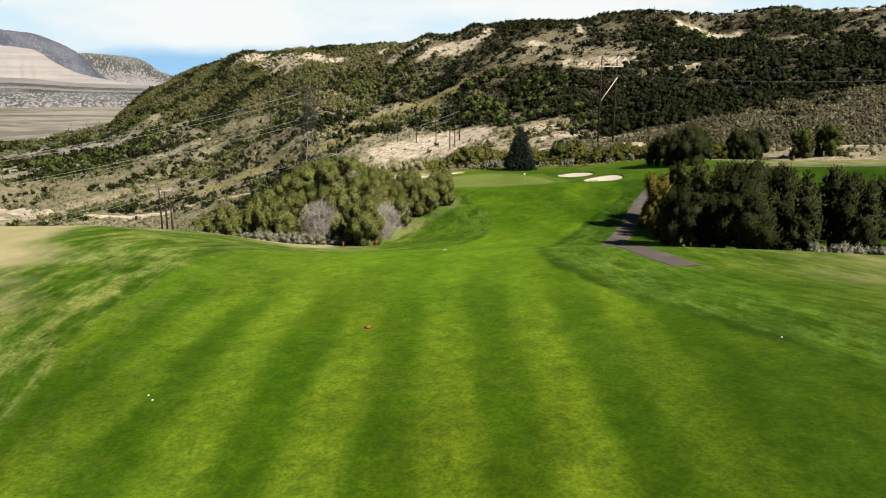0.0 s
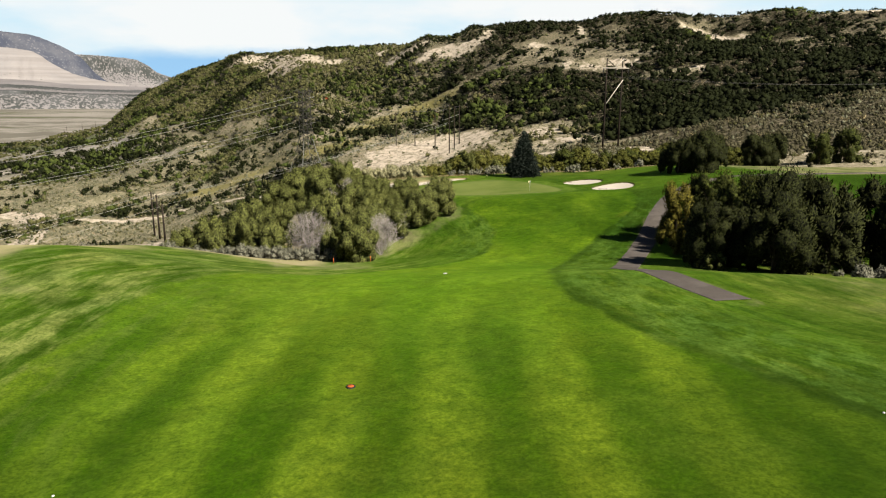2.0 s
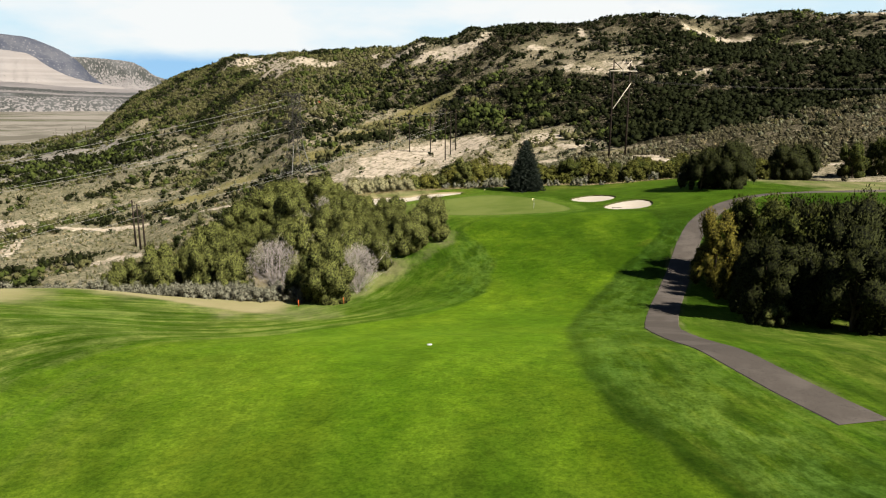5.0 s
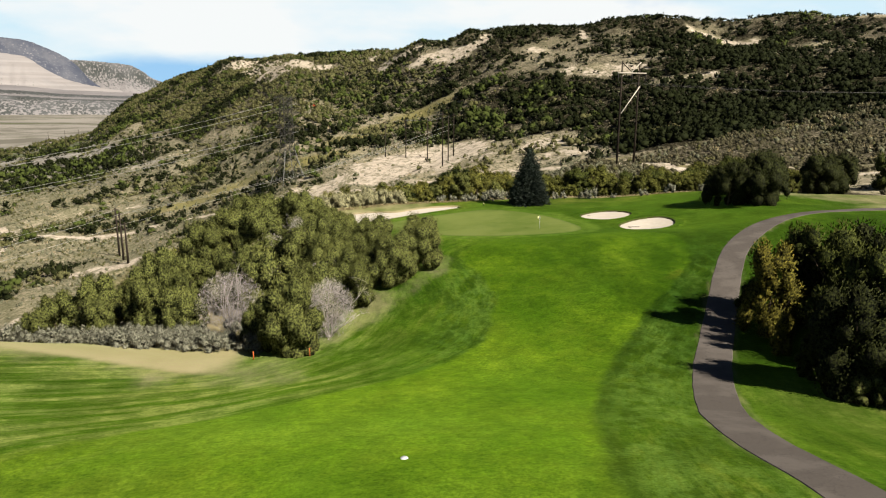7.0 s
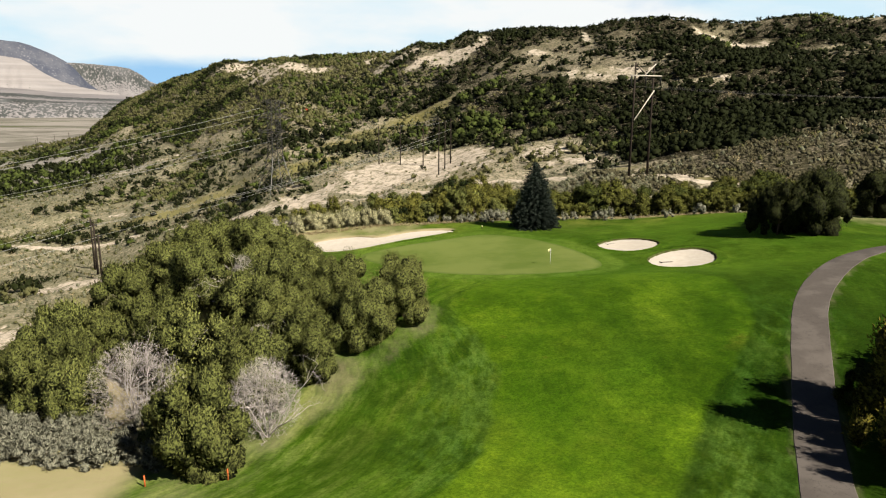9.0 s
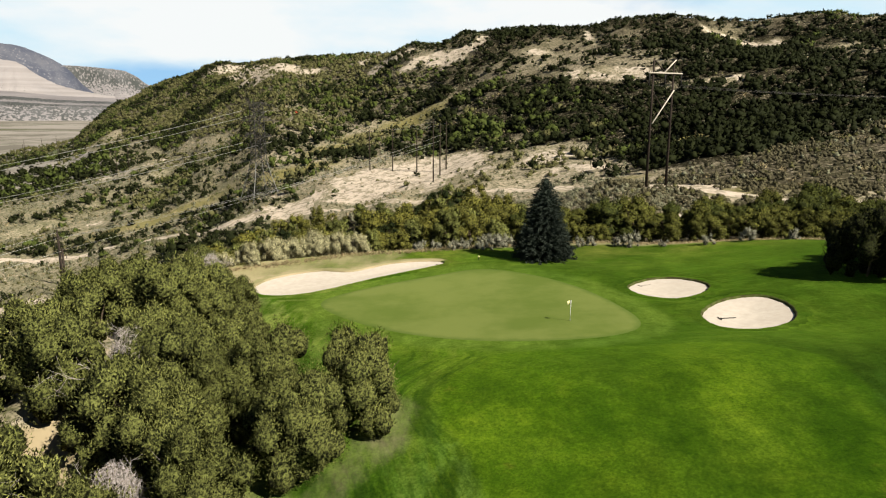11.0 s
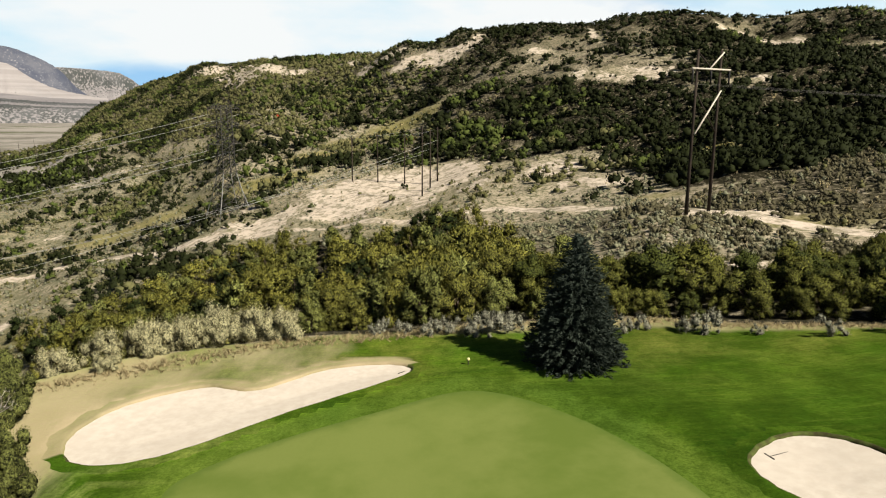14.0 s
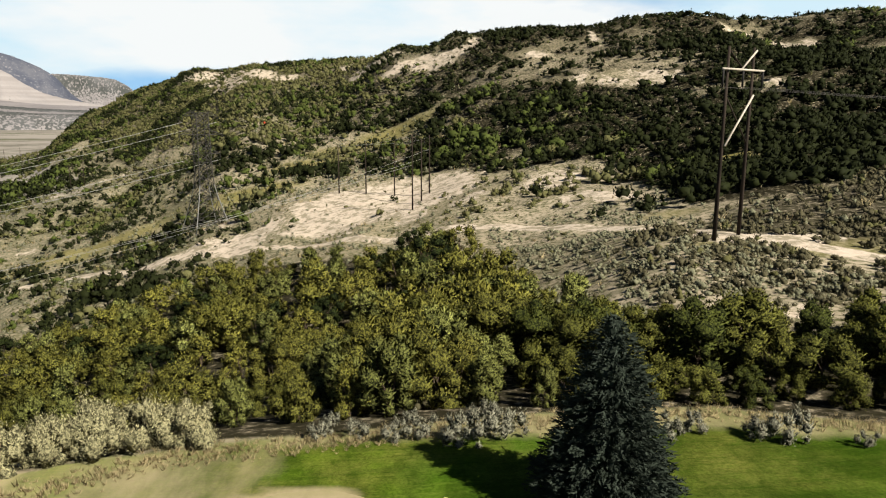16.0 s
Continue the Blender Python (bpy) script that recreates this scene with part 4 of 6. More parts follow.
def ribbon(name, line, half, lift, material, step=0.7, wobble=0.12):
    """A slab that follows a line over the ground, with side faces."""
    p = np.asarray(line, float)
    s = np.concatenate([[0], np.cumsum(np.hypot(*np.diff(p, axis=0).T))])
    fx, fy = pchip(s, p[:, 0] + np.arange(len(p)) * 1e-6), pchip(s, p[:, 1])
    u = np.arange(0, s[-1], step)
    c = np.column_stack([fx(u), fy(u)])
    for _ in range(6):
        c[1:-1] = (c[:-2] + 2 * c[1:-1] + c[2:]) / 4
    t = np.gradient(c, axis=0)
    nrm = np.column_stack([t[:, 1], -t[:, 0]]) / np.linalg.norm(t, axis=1)[:, None]
    rows = []
    offs = [(-1.08, -0.25), (-1.0, 1.0), (-0.6, 1.0), (-0.2, 1.0), (0.2, 1.0), (0.6, 1.0), (1.0, 1.0), (1.08, -0.25)]
    for o, k in offs:
        w = half + wobble * (fbm(u * 0.5 + 40 * (o > 0), u * 0 + 3, 3) - 0.45) * 2
        q = c + nrm * (o * w)[:, None]
        z = ground_z(q[:, 0], q[:, 1]) + (lift if k > 0 else -0.05)
        rows.append(np.column_stack([q, z]))
    V = np.stack(rows, 1).reshape(-1, 3)
    m = len(offs)
    f = [(i * m + a, i * m + a + 1, (i + 1) * m + a + 1, (i + 1) * m + a) for i in range(len(u) - 1) for a in range(m - 1)]
    return mesh_of(name, V, f, material, flat=True)


tagged(new("cart_path", ribbon("cart_path", CART_LINE, 1.36, 0.035, ASPHALT, 0.5, 0.06)), "worn grey-brown asphalt cart path winding past trees", "path", kind="structure")


# ---------------------------------------------------------------- plants
def icosphere(level):
    bm = bmesh.new()
    bmesh.ops.create_icosphere(bm, subdivisions=level, radius=1.0)
    v = np.array([p.co for p in bm.verts])
    f = np.array([[q.index for q in p.verts] for p in bm.faces])
    bm.free()
    return v, f


ICO_V, ICO_F = icosphere(1)
BALL_V, BALL_F = icosphere(2)
FINE_V, FINE_F = icosphere(3)
CORE_V, CORE_F = ICO_V, ICO_F


def unit(v):
    return v / (np.linalg.norm(v, axis=-1, keepdims=True) + 1e-9)


def tufts(rng, P, D, length, width, face=None):
    """One small pointed spray of leaves at each point, along its direction."""
    n = len(P)
    ln = length * rng.uniform(0.6, 1.35, (n, 1))
    w = width * rng.uniform(0.6, 1.35, (n, 1))
    side = unit(np.cross(D, rng.normal(size=(n, 3)) if face is None else face + 0.38 * rng.normal(size=(n, 3))))
    a = P - D * ln * 0.25
    V = np.stack([a - side * w * 0.5, a + side * w * 0.5, P + D * ln * 0.75], 1).reshape(-1, 3)
    return V, np.arange(n * 3).reshape(-1, 3)


def join(parts):
    V, F, o = [], [], 0
    for v, f in parts:
        V.append(v)
        F.append(f + o)
        o += len(v)
    return np.concatenate(V), np.concatenate(F)


def tube(points, radii, sides=5):
    pts = np.asarray(points, float)
    t = unit(np.gradient(pts, axis=0))
    ref = np.array([0.31, 0.17, 0.93]) if abs(t[0, 2]) < 0.8 else np.array([0.97, 0.21, 0.05])
    u = unit(np.cross(t, ref))
    w = np.cross(t, u)
    a = np.arange(sides) * 2 * np.pi / sides
    V = (pts[:, None] + np.asarray(radii)[:, None, None] * (np.cos(a)[None, :, None] * u[:, None] + np.sin(a)[None, :, None] * w[:, None])).reshape(-1, 3)
    F = []
    for i in range(len(pts) - 1):
        for k in range(sides):
            p, q, r, s = i * sides + k, i * sides + (k + 1) % sides, (i + 1) * sides + (k + 1) % sides, (i + 1) * sides + k
            F += [(p, q, r), (p, r, s)]
    return V, np.array(F)


def lobes(rng, h, r, count, low, shape):
    """Centres and radii of the clumps of a crown."""
    out = []
    for k in range(count):
        s = low + (0.93 - low) * (k + rng.uniform(0, 1)) / count
        a = k * 2.4 + rng.uniform(-0.6, 0.6)
        if shape == "dome":
            reach = r * math.sqrt(max(0.05, 1 - ((s - 0.30) / 0.72) ** 2))
        elif shape == "upright":
            reach = r * (1.0 - 0.60 * s)
        else:
            reach = r * math.sqrt(max(0.05, 1 - ((s - 0.5) / 0.55) ** 2))
        d = reach * rng.uniform(0.30, 0.98)
        size = r * rng.uniform(0.14, 0.36)
        out.append((np.array([d * math.cos(a), d * math.sin(a), s * h * rng.uniform(0.93, 1.05)]), np.array([size, size, size * rng.uniform(1.1, 2.0)])))
    return out


def crown_mesh(name, rng, h, r, n, material, count=18, low=0.12, shape="dome", length=0.42, width=0.2, rise=0.7, core=0.74):
    sets, inner, normals = [], [], []
    ls = lobes(rng, h, r, count, low, shape)
    area = np.array([s[0] * s[2] for _, s in ls])
    for (c, s), a in zip(ls, area / area.sum()):
        m = max(6, int(n * a))
        d = unit(rng.normal(size=(m, 3)) + np.array([0, 0, 0.25]))
        P = c + d * s * (rng.uniform(0.55, 1.35, (m, 1)) ** 0.8)
        axis = unit(P - np.array([0, 0, 0.35 * h]))
        D = unit(d * 0.75 + np.array([0, 0, rise]) + 0.5 * rng.normal(size=(m, 3)))
        face = unit(d + 0.6 * axis)
        sets.append(tufts(rng, P, D, length, width, face))
        # the sprays take the light as the clump does that they belong to
        normals.append(np.repeat(unit(face + 0.24 * rng.normal(size=(m, 3))), 3, 0))
        inner.append(np.zeros(len(sets[-1][1]), np.int32))
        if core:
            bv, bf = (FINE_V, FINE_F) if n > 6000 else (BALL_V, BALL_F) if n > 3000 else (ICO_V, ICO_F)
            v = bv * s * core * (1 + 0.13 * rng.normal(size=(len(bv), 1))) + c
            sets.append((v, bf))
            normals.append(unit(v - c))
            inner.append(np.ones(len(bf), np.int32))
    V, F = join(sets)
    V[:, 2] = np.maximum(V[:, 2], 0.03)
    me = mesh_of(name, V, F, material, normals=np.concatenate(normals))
    # inside the crown: a copy of the leaf colours with shade painted in
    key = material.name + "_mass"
    me.materials.append(bpy.data.materials.get(key) or shaded_mass_material(key, *MASS[material.name]))
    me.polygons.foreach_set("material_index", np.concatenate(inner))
    return me


def trunk_mesh(name, rng, h, r, stems=1, girth=0.16, sides=6):
    sets = []
    for k in range(stems):
        a = rng.uniform(0, 6.28)
        lean = np.array([math.cos(a), math.sin(a)]) * r * (0.35 if stems > 1 else 0.08)
        s = np.linspace(0, 1, 5)
        p = np.column_stack([lean[0] * s ** 1.3, lean[1] * s ** 1.3, -0.3 + s * h * 0.72])
        sets.append(tube(p, girth * (1 - 0.8 * s) * (1.25 if stems == 1 else 0.8), sides))
        for _ in range(5 if stems == 1 else 2):
            f = rng.uniform(0.15, 0.75)
            b = rng.uniform(0, 6.28)
            st = np.array([lean[0] * f ** 1.3, lean[1] * f ** 1.3, -0.3 + f * h * 0.72])
            q = st + np.outer(np.linspace(0, 1, 4), np.array([math.cos(b) * r * 0.65, math.sin(b) * r * 0.65, h * 0.14]))
            q[1:, 2] += np.array([0.0, 0.05, 0.12]) * h
            sets.append(tube(q, girth * 0.45 * np.array([1, 0.75, 0.5, 0.2]), 4))
    return mesh_of(name, *join(sets), BARK)


def plant(name, crown, trunk, label, category, group):
    root = tagged(new(name), label, category, group)
    part("crown", crown, root)
    if trunk:
        part("trunk", trunk, root)
    return root


def at(x, y, size=1.0, turn=0.0, lean=0.0, sink=0.05):
    return pose(x, y, float(ground_z(x, y)) - sink, lean, 0, turn) @ Matrix.Diagonal((size, size, size, 1))


rng = np.random.RandomState(11)

# junipers: prototypes of unit plants about 6 m high
JUN = []
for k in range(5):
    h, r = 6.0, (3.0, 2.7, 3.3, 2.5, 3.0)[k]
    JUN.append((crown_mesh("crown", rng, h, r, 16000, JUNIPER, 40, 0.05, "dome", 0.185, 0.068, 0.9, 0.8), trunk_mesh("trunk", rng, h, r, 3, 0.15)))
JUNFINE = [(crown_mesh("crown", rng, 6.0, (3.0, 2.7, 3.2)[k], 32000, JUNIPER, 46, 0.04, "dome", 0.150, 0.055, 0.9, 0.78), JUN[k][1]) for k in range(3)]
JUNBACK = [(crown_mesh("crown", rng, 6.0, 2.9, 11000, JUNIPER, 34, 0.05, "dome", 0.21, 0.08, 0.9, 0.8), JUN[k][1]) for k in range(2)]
# dark broad trees beside the cart path
BROAD = []
for k in range(3):
    h, r = 9.0, (4.0, 3.6, 4.3)[k]
    BROAD.append((crown_mesh("crown", rng, h, r, 14000, (TREE_DARK, MIDLEAF, TREE_DARK)[k], 38, 0.05, "dome", 0.28, 0.10, 0.9), trunk_mesh("trunk", rng, h, r, 3, 0.2)))

BROADBACK = [(crown_mesh("crown", rng, 9.0, 3.9, 4500, (TREE_DARK, MIDLEAF, TREE_DARK)[k], 30, 0.05, "dome", 0.46, 0.16, 0.9), BROAD[k][1]) for k in range(3)]


def set_tree(protos, k, x, y, height, base, wide, name, label, category, group):
    """One tree of its own from a shared pair of meshes."""
    crown, trunk = protos[k % len(protos)]
    root = plant(name, crown, trunk, label, category, group)
    s = height / base
    root.matrix_basis = pose(x, y, float(ground_z(x, y)) - 0.08, 0, 0, (k * 77 + x * 31) % 360) @ Matrix.Diagonal((s * wide, s * wide, s, 1))
    return root


LOW_BANK = [(-11.9, 97.8, 6.2, 0.86), (-7.8, 113.6, 5.6, 1.0), (-3.6, 118.6, 6.6, 0.95), (-0.1, 122.6, 6.8, 0.95), (-16.0, 102.6, 3.4, 0.9),
            (-11.6, 108.4, 6.2, 1.0), (-16.4, 111.5, 7.0, 0.95), (-11.2, 118.0, 7.4, 1.0), (-6.8, 125.2, 6.2, 1.0), (-15.4, 121.5, 7.6, 0.95), (-21.0, 115.5, 6.4, 1.0),
                 (-25.2, 108.6, 5.0, 0.95), (-29.6, 110.8, 5.4, 0.9), (-26.0, 117.0, 6.0, 1.0), (-34.5, 109.0, 4.0, 0.95), (-40.0, 106.6, 3.4, 1.0)]
HIGH_BANK = [(-11.2, 128.8, 7.0, 1.0), (-16.2, 131.0, 7.4, 1.0), (-21.0, 125.5, 7.4, 1.0), (-11.2, 135.6, 5.4, 0.95),
            (-15.0, 139.4, 6.0, 1.0), (-14.2, 145.8, 4.8, 0.95), (-19.0, 139.5, 7.4, 1.0), (-18.4, 148.0, 6.2, 1.0), (-22.6, 156.2, 5.4, 0.95), (-24.5, 148.0, 6.4, 1.0), (-30.0, 122.0, 5.5, 1.0), (-27.0, 133.0, 6.5, 1.0), (-27.5, 141.0, 6.0, 1.0), (-24.4, 164.0, 4.4, 1.0), (-30.0, 153.0, 5.6, 1.0), (-34.0, 116.0, 4.6, 1.0), (-13.8, 126.0, 7.0, 1.0), (-24.6, 137.6, 6.6, 1.0), (-9.4, 122.2, 6.0, 0.95),
                 (-31.5, 118.0, 8.4, 0.9), (-36.5, 113.0, 5.6, 1.0), (-28.0, 125.0, 8.2, 0.9), (-27.5, 112.5, 6.0, 0.9), (-40.5, 112.0, 5.0, 1.0), (-22.8, 160.4, 4.4, 1.0), (-19.4, 155.0, 4.0, 1.0), (-15.8, 150.0, 4.4, 1.0)]
for k, (x, y, h, w) in enumerate(LOW_BANK + HIGH_BANK):
    h, w = (h * (0.68 if x > -17 else 0.86), w * 1.16) if y > 126 else (h * 0.82, w * 1.10) if y > 116 else (h, w * 1.05)
    set_tree(JUNFINE if x > -12.5 and 108 < y < 127 else JUNBACK if x < -14.5 and k > 3 else JUN, k, x, y, h, 6.0, w, "juniper_tree", "bushy olive-green juniper tree on the fairway bank", "tree", "junipers on the bank")

EAST_TREES = [(30.4, 82.4, 7.4), (35.4, 88.0, 8.6), (35, 78.8, 7.0), (29.0, 86.4, 3.0), (31.4, 101.0, 3.2), (38.5, 86.5, 9.4), (40.5, 93.0, 8.6), (35.5, 97.0, 8.6), (43, 82.0, 7.8), (46, 89.5, 8.8),
              (42, 101.0, 7.2), (48, 97.0, 7.8), (49.5, 80.0, 7.0), (53, 87.0, 8.0), (56, 95.0, 7.6), (58, 80.0, 7.4), (52, 105.0, 5.6), (62, 88.0, 8.0), (66, 98.0, 6.6), (68, 80.0, 7.2)]
for k, (x, y, h) in enumerate(EAST_TREES):
    h = h * (1.06 if x > 33 else 1.0)
    set_tree(BROADBACK if x > 41 else BROAD, 1 if k in (1, 3, 4, 7) else 2 * (k % 2), x, y, h, 9.0, (1.08, 0.94, 1.18, 1.0)[k % 4], "broad_tree", "dense dark green tree beside the cart path", "tree", "trees beside the cart path")
FAR_EAST = [(47.4, 146.0, 7.0, 1.05), (51.6, 145.0, 7.8, 1.05), (55.2, 149.5, 7.4, 1.05), (68.6, 159.5, 6.4, 1.1), (73.4, 161.5, 7.4, 1.1), (90, 172, 7.0, 1.1), (97, 174, 7.6, 1.1)]
for k, (x, y, h, w) in enumerate(FAR_EAST):
    set_tree(BROADBACK if k > 4 else BROAD, 1 if k > 4 else 2 * (k % 2), x, y, h, 9.0, w, "round_tree", "rounded dark juniper casting shade on the rough", "tree", "round trees beyond the bunkers")
YELLOW = [(crown_mesh("crown", rng, 7.0, 2.3, 9000, GOLD, 28, 0.06, "upright", 0.22, 0.10, 0.8), trunk_mesh("trunk", rng, 7, 2.3, 2, 0.14))]
set_tree(YELLOW, 0, 30.6, 96.5, 7.8, 7.0, 1.0, "yellowing_tree", "yellow-green tree turning gold beside the path", "tree", "")
set_tree(JUNBACK, 1, 29.4, 80.4, 2.0, 6.0, 1.25, "path_shrub", "low grey-green shrub at the foot of dark trees", "shrub", "")
set_tree(YELLOW, 1, 29.6, 91.5, 3.4, 7.0, 1.0, "yellowing_shrub", "small yellow-green shrub at the path's edge", "shrub", "")


# bare, grey trees
def dead_mesh(rng, h, r, stems=9):
    sets = []

    def grow(p, d, ln, rad, depth):
        k = 4
        pts = [p]
        for _ in range(k):
            d = unit(d + rng.normal(size=3) * 0.16 + np.array([0, 0, 0.05]))
            pts.append(pts[-1] + d * ln / k)
        sets.append(tube(pts, rad * np.linspace(1, 0.45, k + 1), 3))
        if depth:
            for _ in range(4 if depth > 1 else 5):
                i = rng.randint(1, k + 1)
                grow(pts[i], unit(d * 0.7 + rng.normal(size=3) * 0.6), ln * rng.uniform(0.4, 0.65), rad * 0.5, depth - 1)
    n = 4600
    d = unit(rng.normal(size=(n, 3)) + np.array([0, 0, 0.35]))
    P = d * np.array([r, r, h * 0.52]) * rng.uniform(0.55, 1.0, (n, 1)) + np.array([0, 0, h * 0.5])
    sets.append(tufts(rng, P, unit(d * 0.8 + np.array([0, 0, 0.3]) + 0.8 * rng.normal(size=(n, 3))), 0.40, 0.024))
    for k in range(stems):
        a = k * 6.283 / stems + rng.uniform(-0.3, 0.3)
        t = rng.uniform(0.25, 0.75)
        grow(np.array([0, 0, -0.1]), unit(np.array([math.cos(a) * t * r / h * 2.0, math.sin(a) * t * r / h * 2.0, 1.0])), h * rng.uniform(0.5, 0.72), 0.065, 3)
    return mesh_of("branch_work", *join(sets), TWIG)


for x, y, h, r in ((-19.6, 107.2, 6.6, 3.6), (-8.8, 103.2, 5.8, 2.4), (-11.6, 112.6, 5.4, 1.4), (-20.0, 154.5, 5.0, 1.2), (-16.2, 124.8, 6.4, 1.2)):
    root = tagged(new("dead_tree"), "leafless grey tree with fine pale branches", "tree", "bare trees on the bank")
    part("branch_work", dead_mesh(rng, h, r, 9), root)
    root.matrix_basis = at(x, y)


# blue spruce behind the green: whorls of drooping boughs
def spruce_mesh(rng, h, r):
    P, D = [], []
    for lev in np.linspace(0.03, 0.985, 34):
        reach = r * (1 - lev) ** 0.66 * rng.uniform(0.92, 1.06) + 0.12
        count = max(5, int(20 * (1 - lev) + 4))
        for k in range(count):
            a = (k + rng.uniform(-0.35, 0.35)) * 6.283 / count + lev * 31
            m = max(4, int(reach * 9))
            s = np.linspace(0.22, 1.0, m) * rng.uniform(0.82, 1.1)
            bend = -0.16 * s * reach + 0.16 * s ** 2 * reach
            q = np.column_stack([np.cos(a) * s * reach, np.sin(a) * s * reach, lev * h + bend + rng.normal(0, 0.05, m)])
            for rep in range(4):
                P.append(q + rng.normal(size=q.shape) * 0.10)
                out = np.array([math.cos(a), math.sin(a), 0.12])
                D.append(unit(out + rng.normal(size=q.shape) * 0.42))
    P, D = np.concatenate(P), np.concatenate(D)
    parts = [tufts(rng, P, D, 0.36, 0.11)]
    for lev in np.linspace(0.03, 0.9, 9):
        rr = r * (1 - lev) ** 0.7 * 0.62
        parts.append((ICO_V * np.array([rr, rr, h * 0.075]) + np.array([0, 0, lev * h + 0.3]), ICO_F))
    V, F = join(parts)
    V[:, 2] = np.maximum(V[:, 2], 0.05)
    return mesh_of("crown", V, F, SPRUCE, flat=True)


spruce = plant("spruce_tree", spruce_mesh(rng, 10.6, 3.9), trunk_mesh("trunk", rng, 11.0, 0.6, 1, 0.24), "tall dark blue-green conical spruce behind the green", "tree", "")
spruce.matrix_basis = at(18.9, 168.4)

# thicket in the draw behind the green
THICKET = []
for k in range(7):
    m = (OAK, OAK, JUNIPER, OAK, JUNIPER, DRAWLEAF, OAK)[k]
    h = 6.0
    THICKET.append((crown_mesh("crown", rng, h, (2.5, 2.2, 2.4, 2.8, 1.8, 2.6, 1.9)[k], 3600, m, 22, 0.06, ("dome", "upright", "dome", "round", "upright", "dome", "upright")[k], 0.28, 0.10, 0.9),
                    trunk_mesh("trunk", rng, h, 2.0, 2, 0.12, 5)))
FARTHICKET = [(crown_mesh("crown", rng, 6.0, (2.5, 2.2, 2.4, 2.7)[k], 1300, (OAK, JUNIPER, OAK, DARKLEAF)[k], 14, 0.08, ("dome", "upright", "round", "dome")[k], 0.36, 0.17, 0.8), THICKET[k][1]) for k in range(4)]
DRAW = [(crown_mesh("crown", rng, 6.0, (2.5, 2.2, 2.7)[k], 3800, (DRAWLEAF, DRAWLEAF, MIDLEAF)[k], 22, 0.06, ("dome", "upright", "dome")[k], 0.27, 0.105, 0.9), trunk_mesh("trunk", rng, 6.0, 2.0, 2, 0.12, 5)) for k in range(3)]
placed = []
tries = 0
while len(placed) < 400 and tries < 60000:
    tries += 1
    x, y = rng.uniform(-108, 78), rng.uniform(180, 318)
    if len(placed) < 100:
        x, y = rng.uniform(19, 78), rng.uniform(168, 206)
    if y > float(thicket_top(x)) or x < -24 - 0.72 * (y - 182):
        continue
    if y < 183 - 0.35 * max(0, min(60, x - 30)) - (0.5 * (x + 10) if x < -10 else 0):
        continue
    if 14.5 < x < 17.5 and y < 196:
        continue
    gap = (2.2 if x > 18 else 3.1) + 0.022 * (y - 180) + (0.8 if fbm(x / 22 + 3, y / 22, 2) < 0.36 else 0)
    if all((x - a) ** 2 + (y - b) ** 2 > gap * gap for a, b in placed):
        placed.append((x, y))
for k, (x, y) in enumerate(placed):
    h = rng.uniform(3.0, 7.4) * (0.8 if y < 190 else 1.0)
    h = h * (0.72 if x < 1 and y < 235 else 1.12 if 1 <= x < 19 else 1.0)
    k = rng.randint(0, 7)
    east = x > 19 and y < 212
    set_tree(DRAW if east else THICKET if y < 215 else FARTHICKET, k, x, y, h * 0.84 if east else h, 6.0, rng.uniform(1.3, 1.7) if east else rng.uniform(1.1, 1.55), "thicket_tree", "scrubby green tree in the wooded draw", "tree", "trees in the wooded draw")

# shrubs at the back of the green
PALE = [(crown_mesh("crown", rng, 2.8, 1.9, 6000, PALEBUSH, 22, 0.06, "dome", 0.14, 0.055, 0.7), None) for _ in range(3)]
for k, (x, y, h) in enumerate([(-24.5, 171.5, 2.4), (-21, 173.2, 2.6), (-18.2, 175.4, 3.2), (-15.4, 177.2, 3.0), (-12.6, 178.4, 3.4), (-9.4, 179.0, 3.2), (-6.4, 178.8, 2.8), (-27.5, 169.0, 2.0), (-19.8, 170.6, 1.4)]):
    set_tree(PALE, k, x, y, h, 2.8, 1.05, "pale_shrub", "pale grey-green leafy shrub behind the bunker", "shrub", "pale shrubs")
SAGEBUSH = [(crown_mesh("crown", rng, 1.4, 0.95, 1000, SAGE_LIGHT, 10, 0.08, "dome", 0.16, 0.05, 0.9), None) for _ in range(4)]
for k, (x, y, h) in enumerate([(7.4, 177.6, 1.3), (9.0, 177.8, 1.6), (11.4, 177.0, 1.9), (13.0, 176.8, 2.1), (14.6, 177.4, 1.8), (25.4, 176.6, 1.4), (27.0, 177.2, 1.3), (30.6, 175.8, 1.3), (32.6, 175.2, 1.9), (41.5, 171.2, 1.4), (46.5, 170.0, 1.7), (2.0, 178.6, 1.1), (4.6, 178.4, 1.2), (36.4, 173.8, 1.0), (52.0, 169.0, 1.4), (58.0, 166.0, 1.5)]):
    set_tree(SAGEBUSH, k, x, y, h, 1.4, 1.1, "sagebrush", "silvery grey sagebrush behind the green", "shrub", "sagebrush round the course")
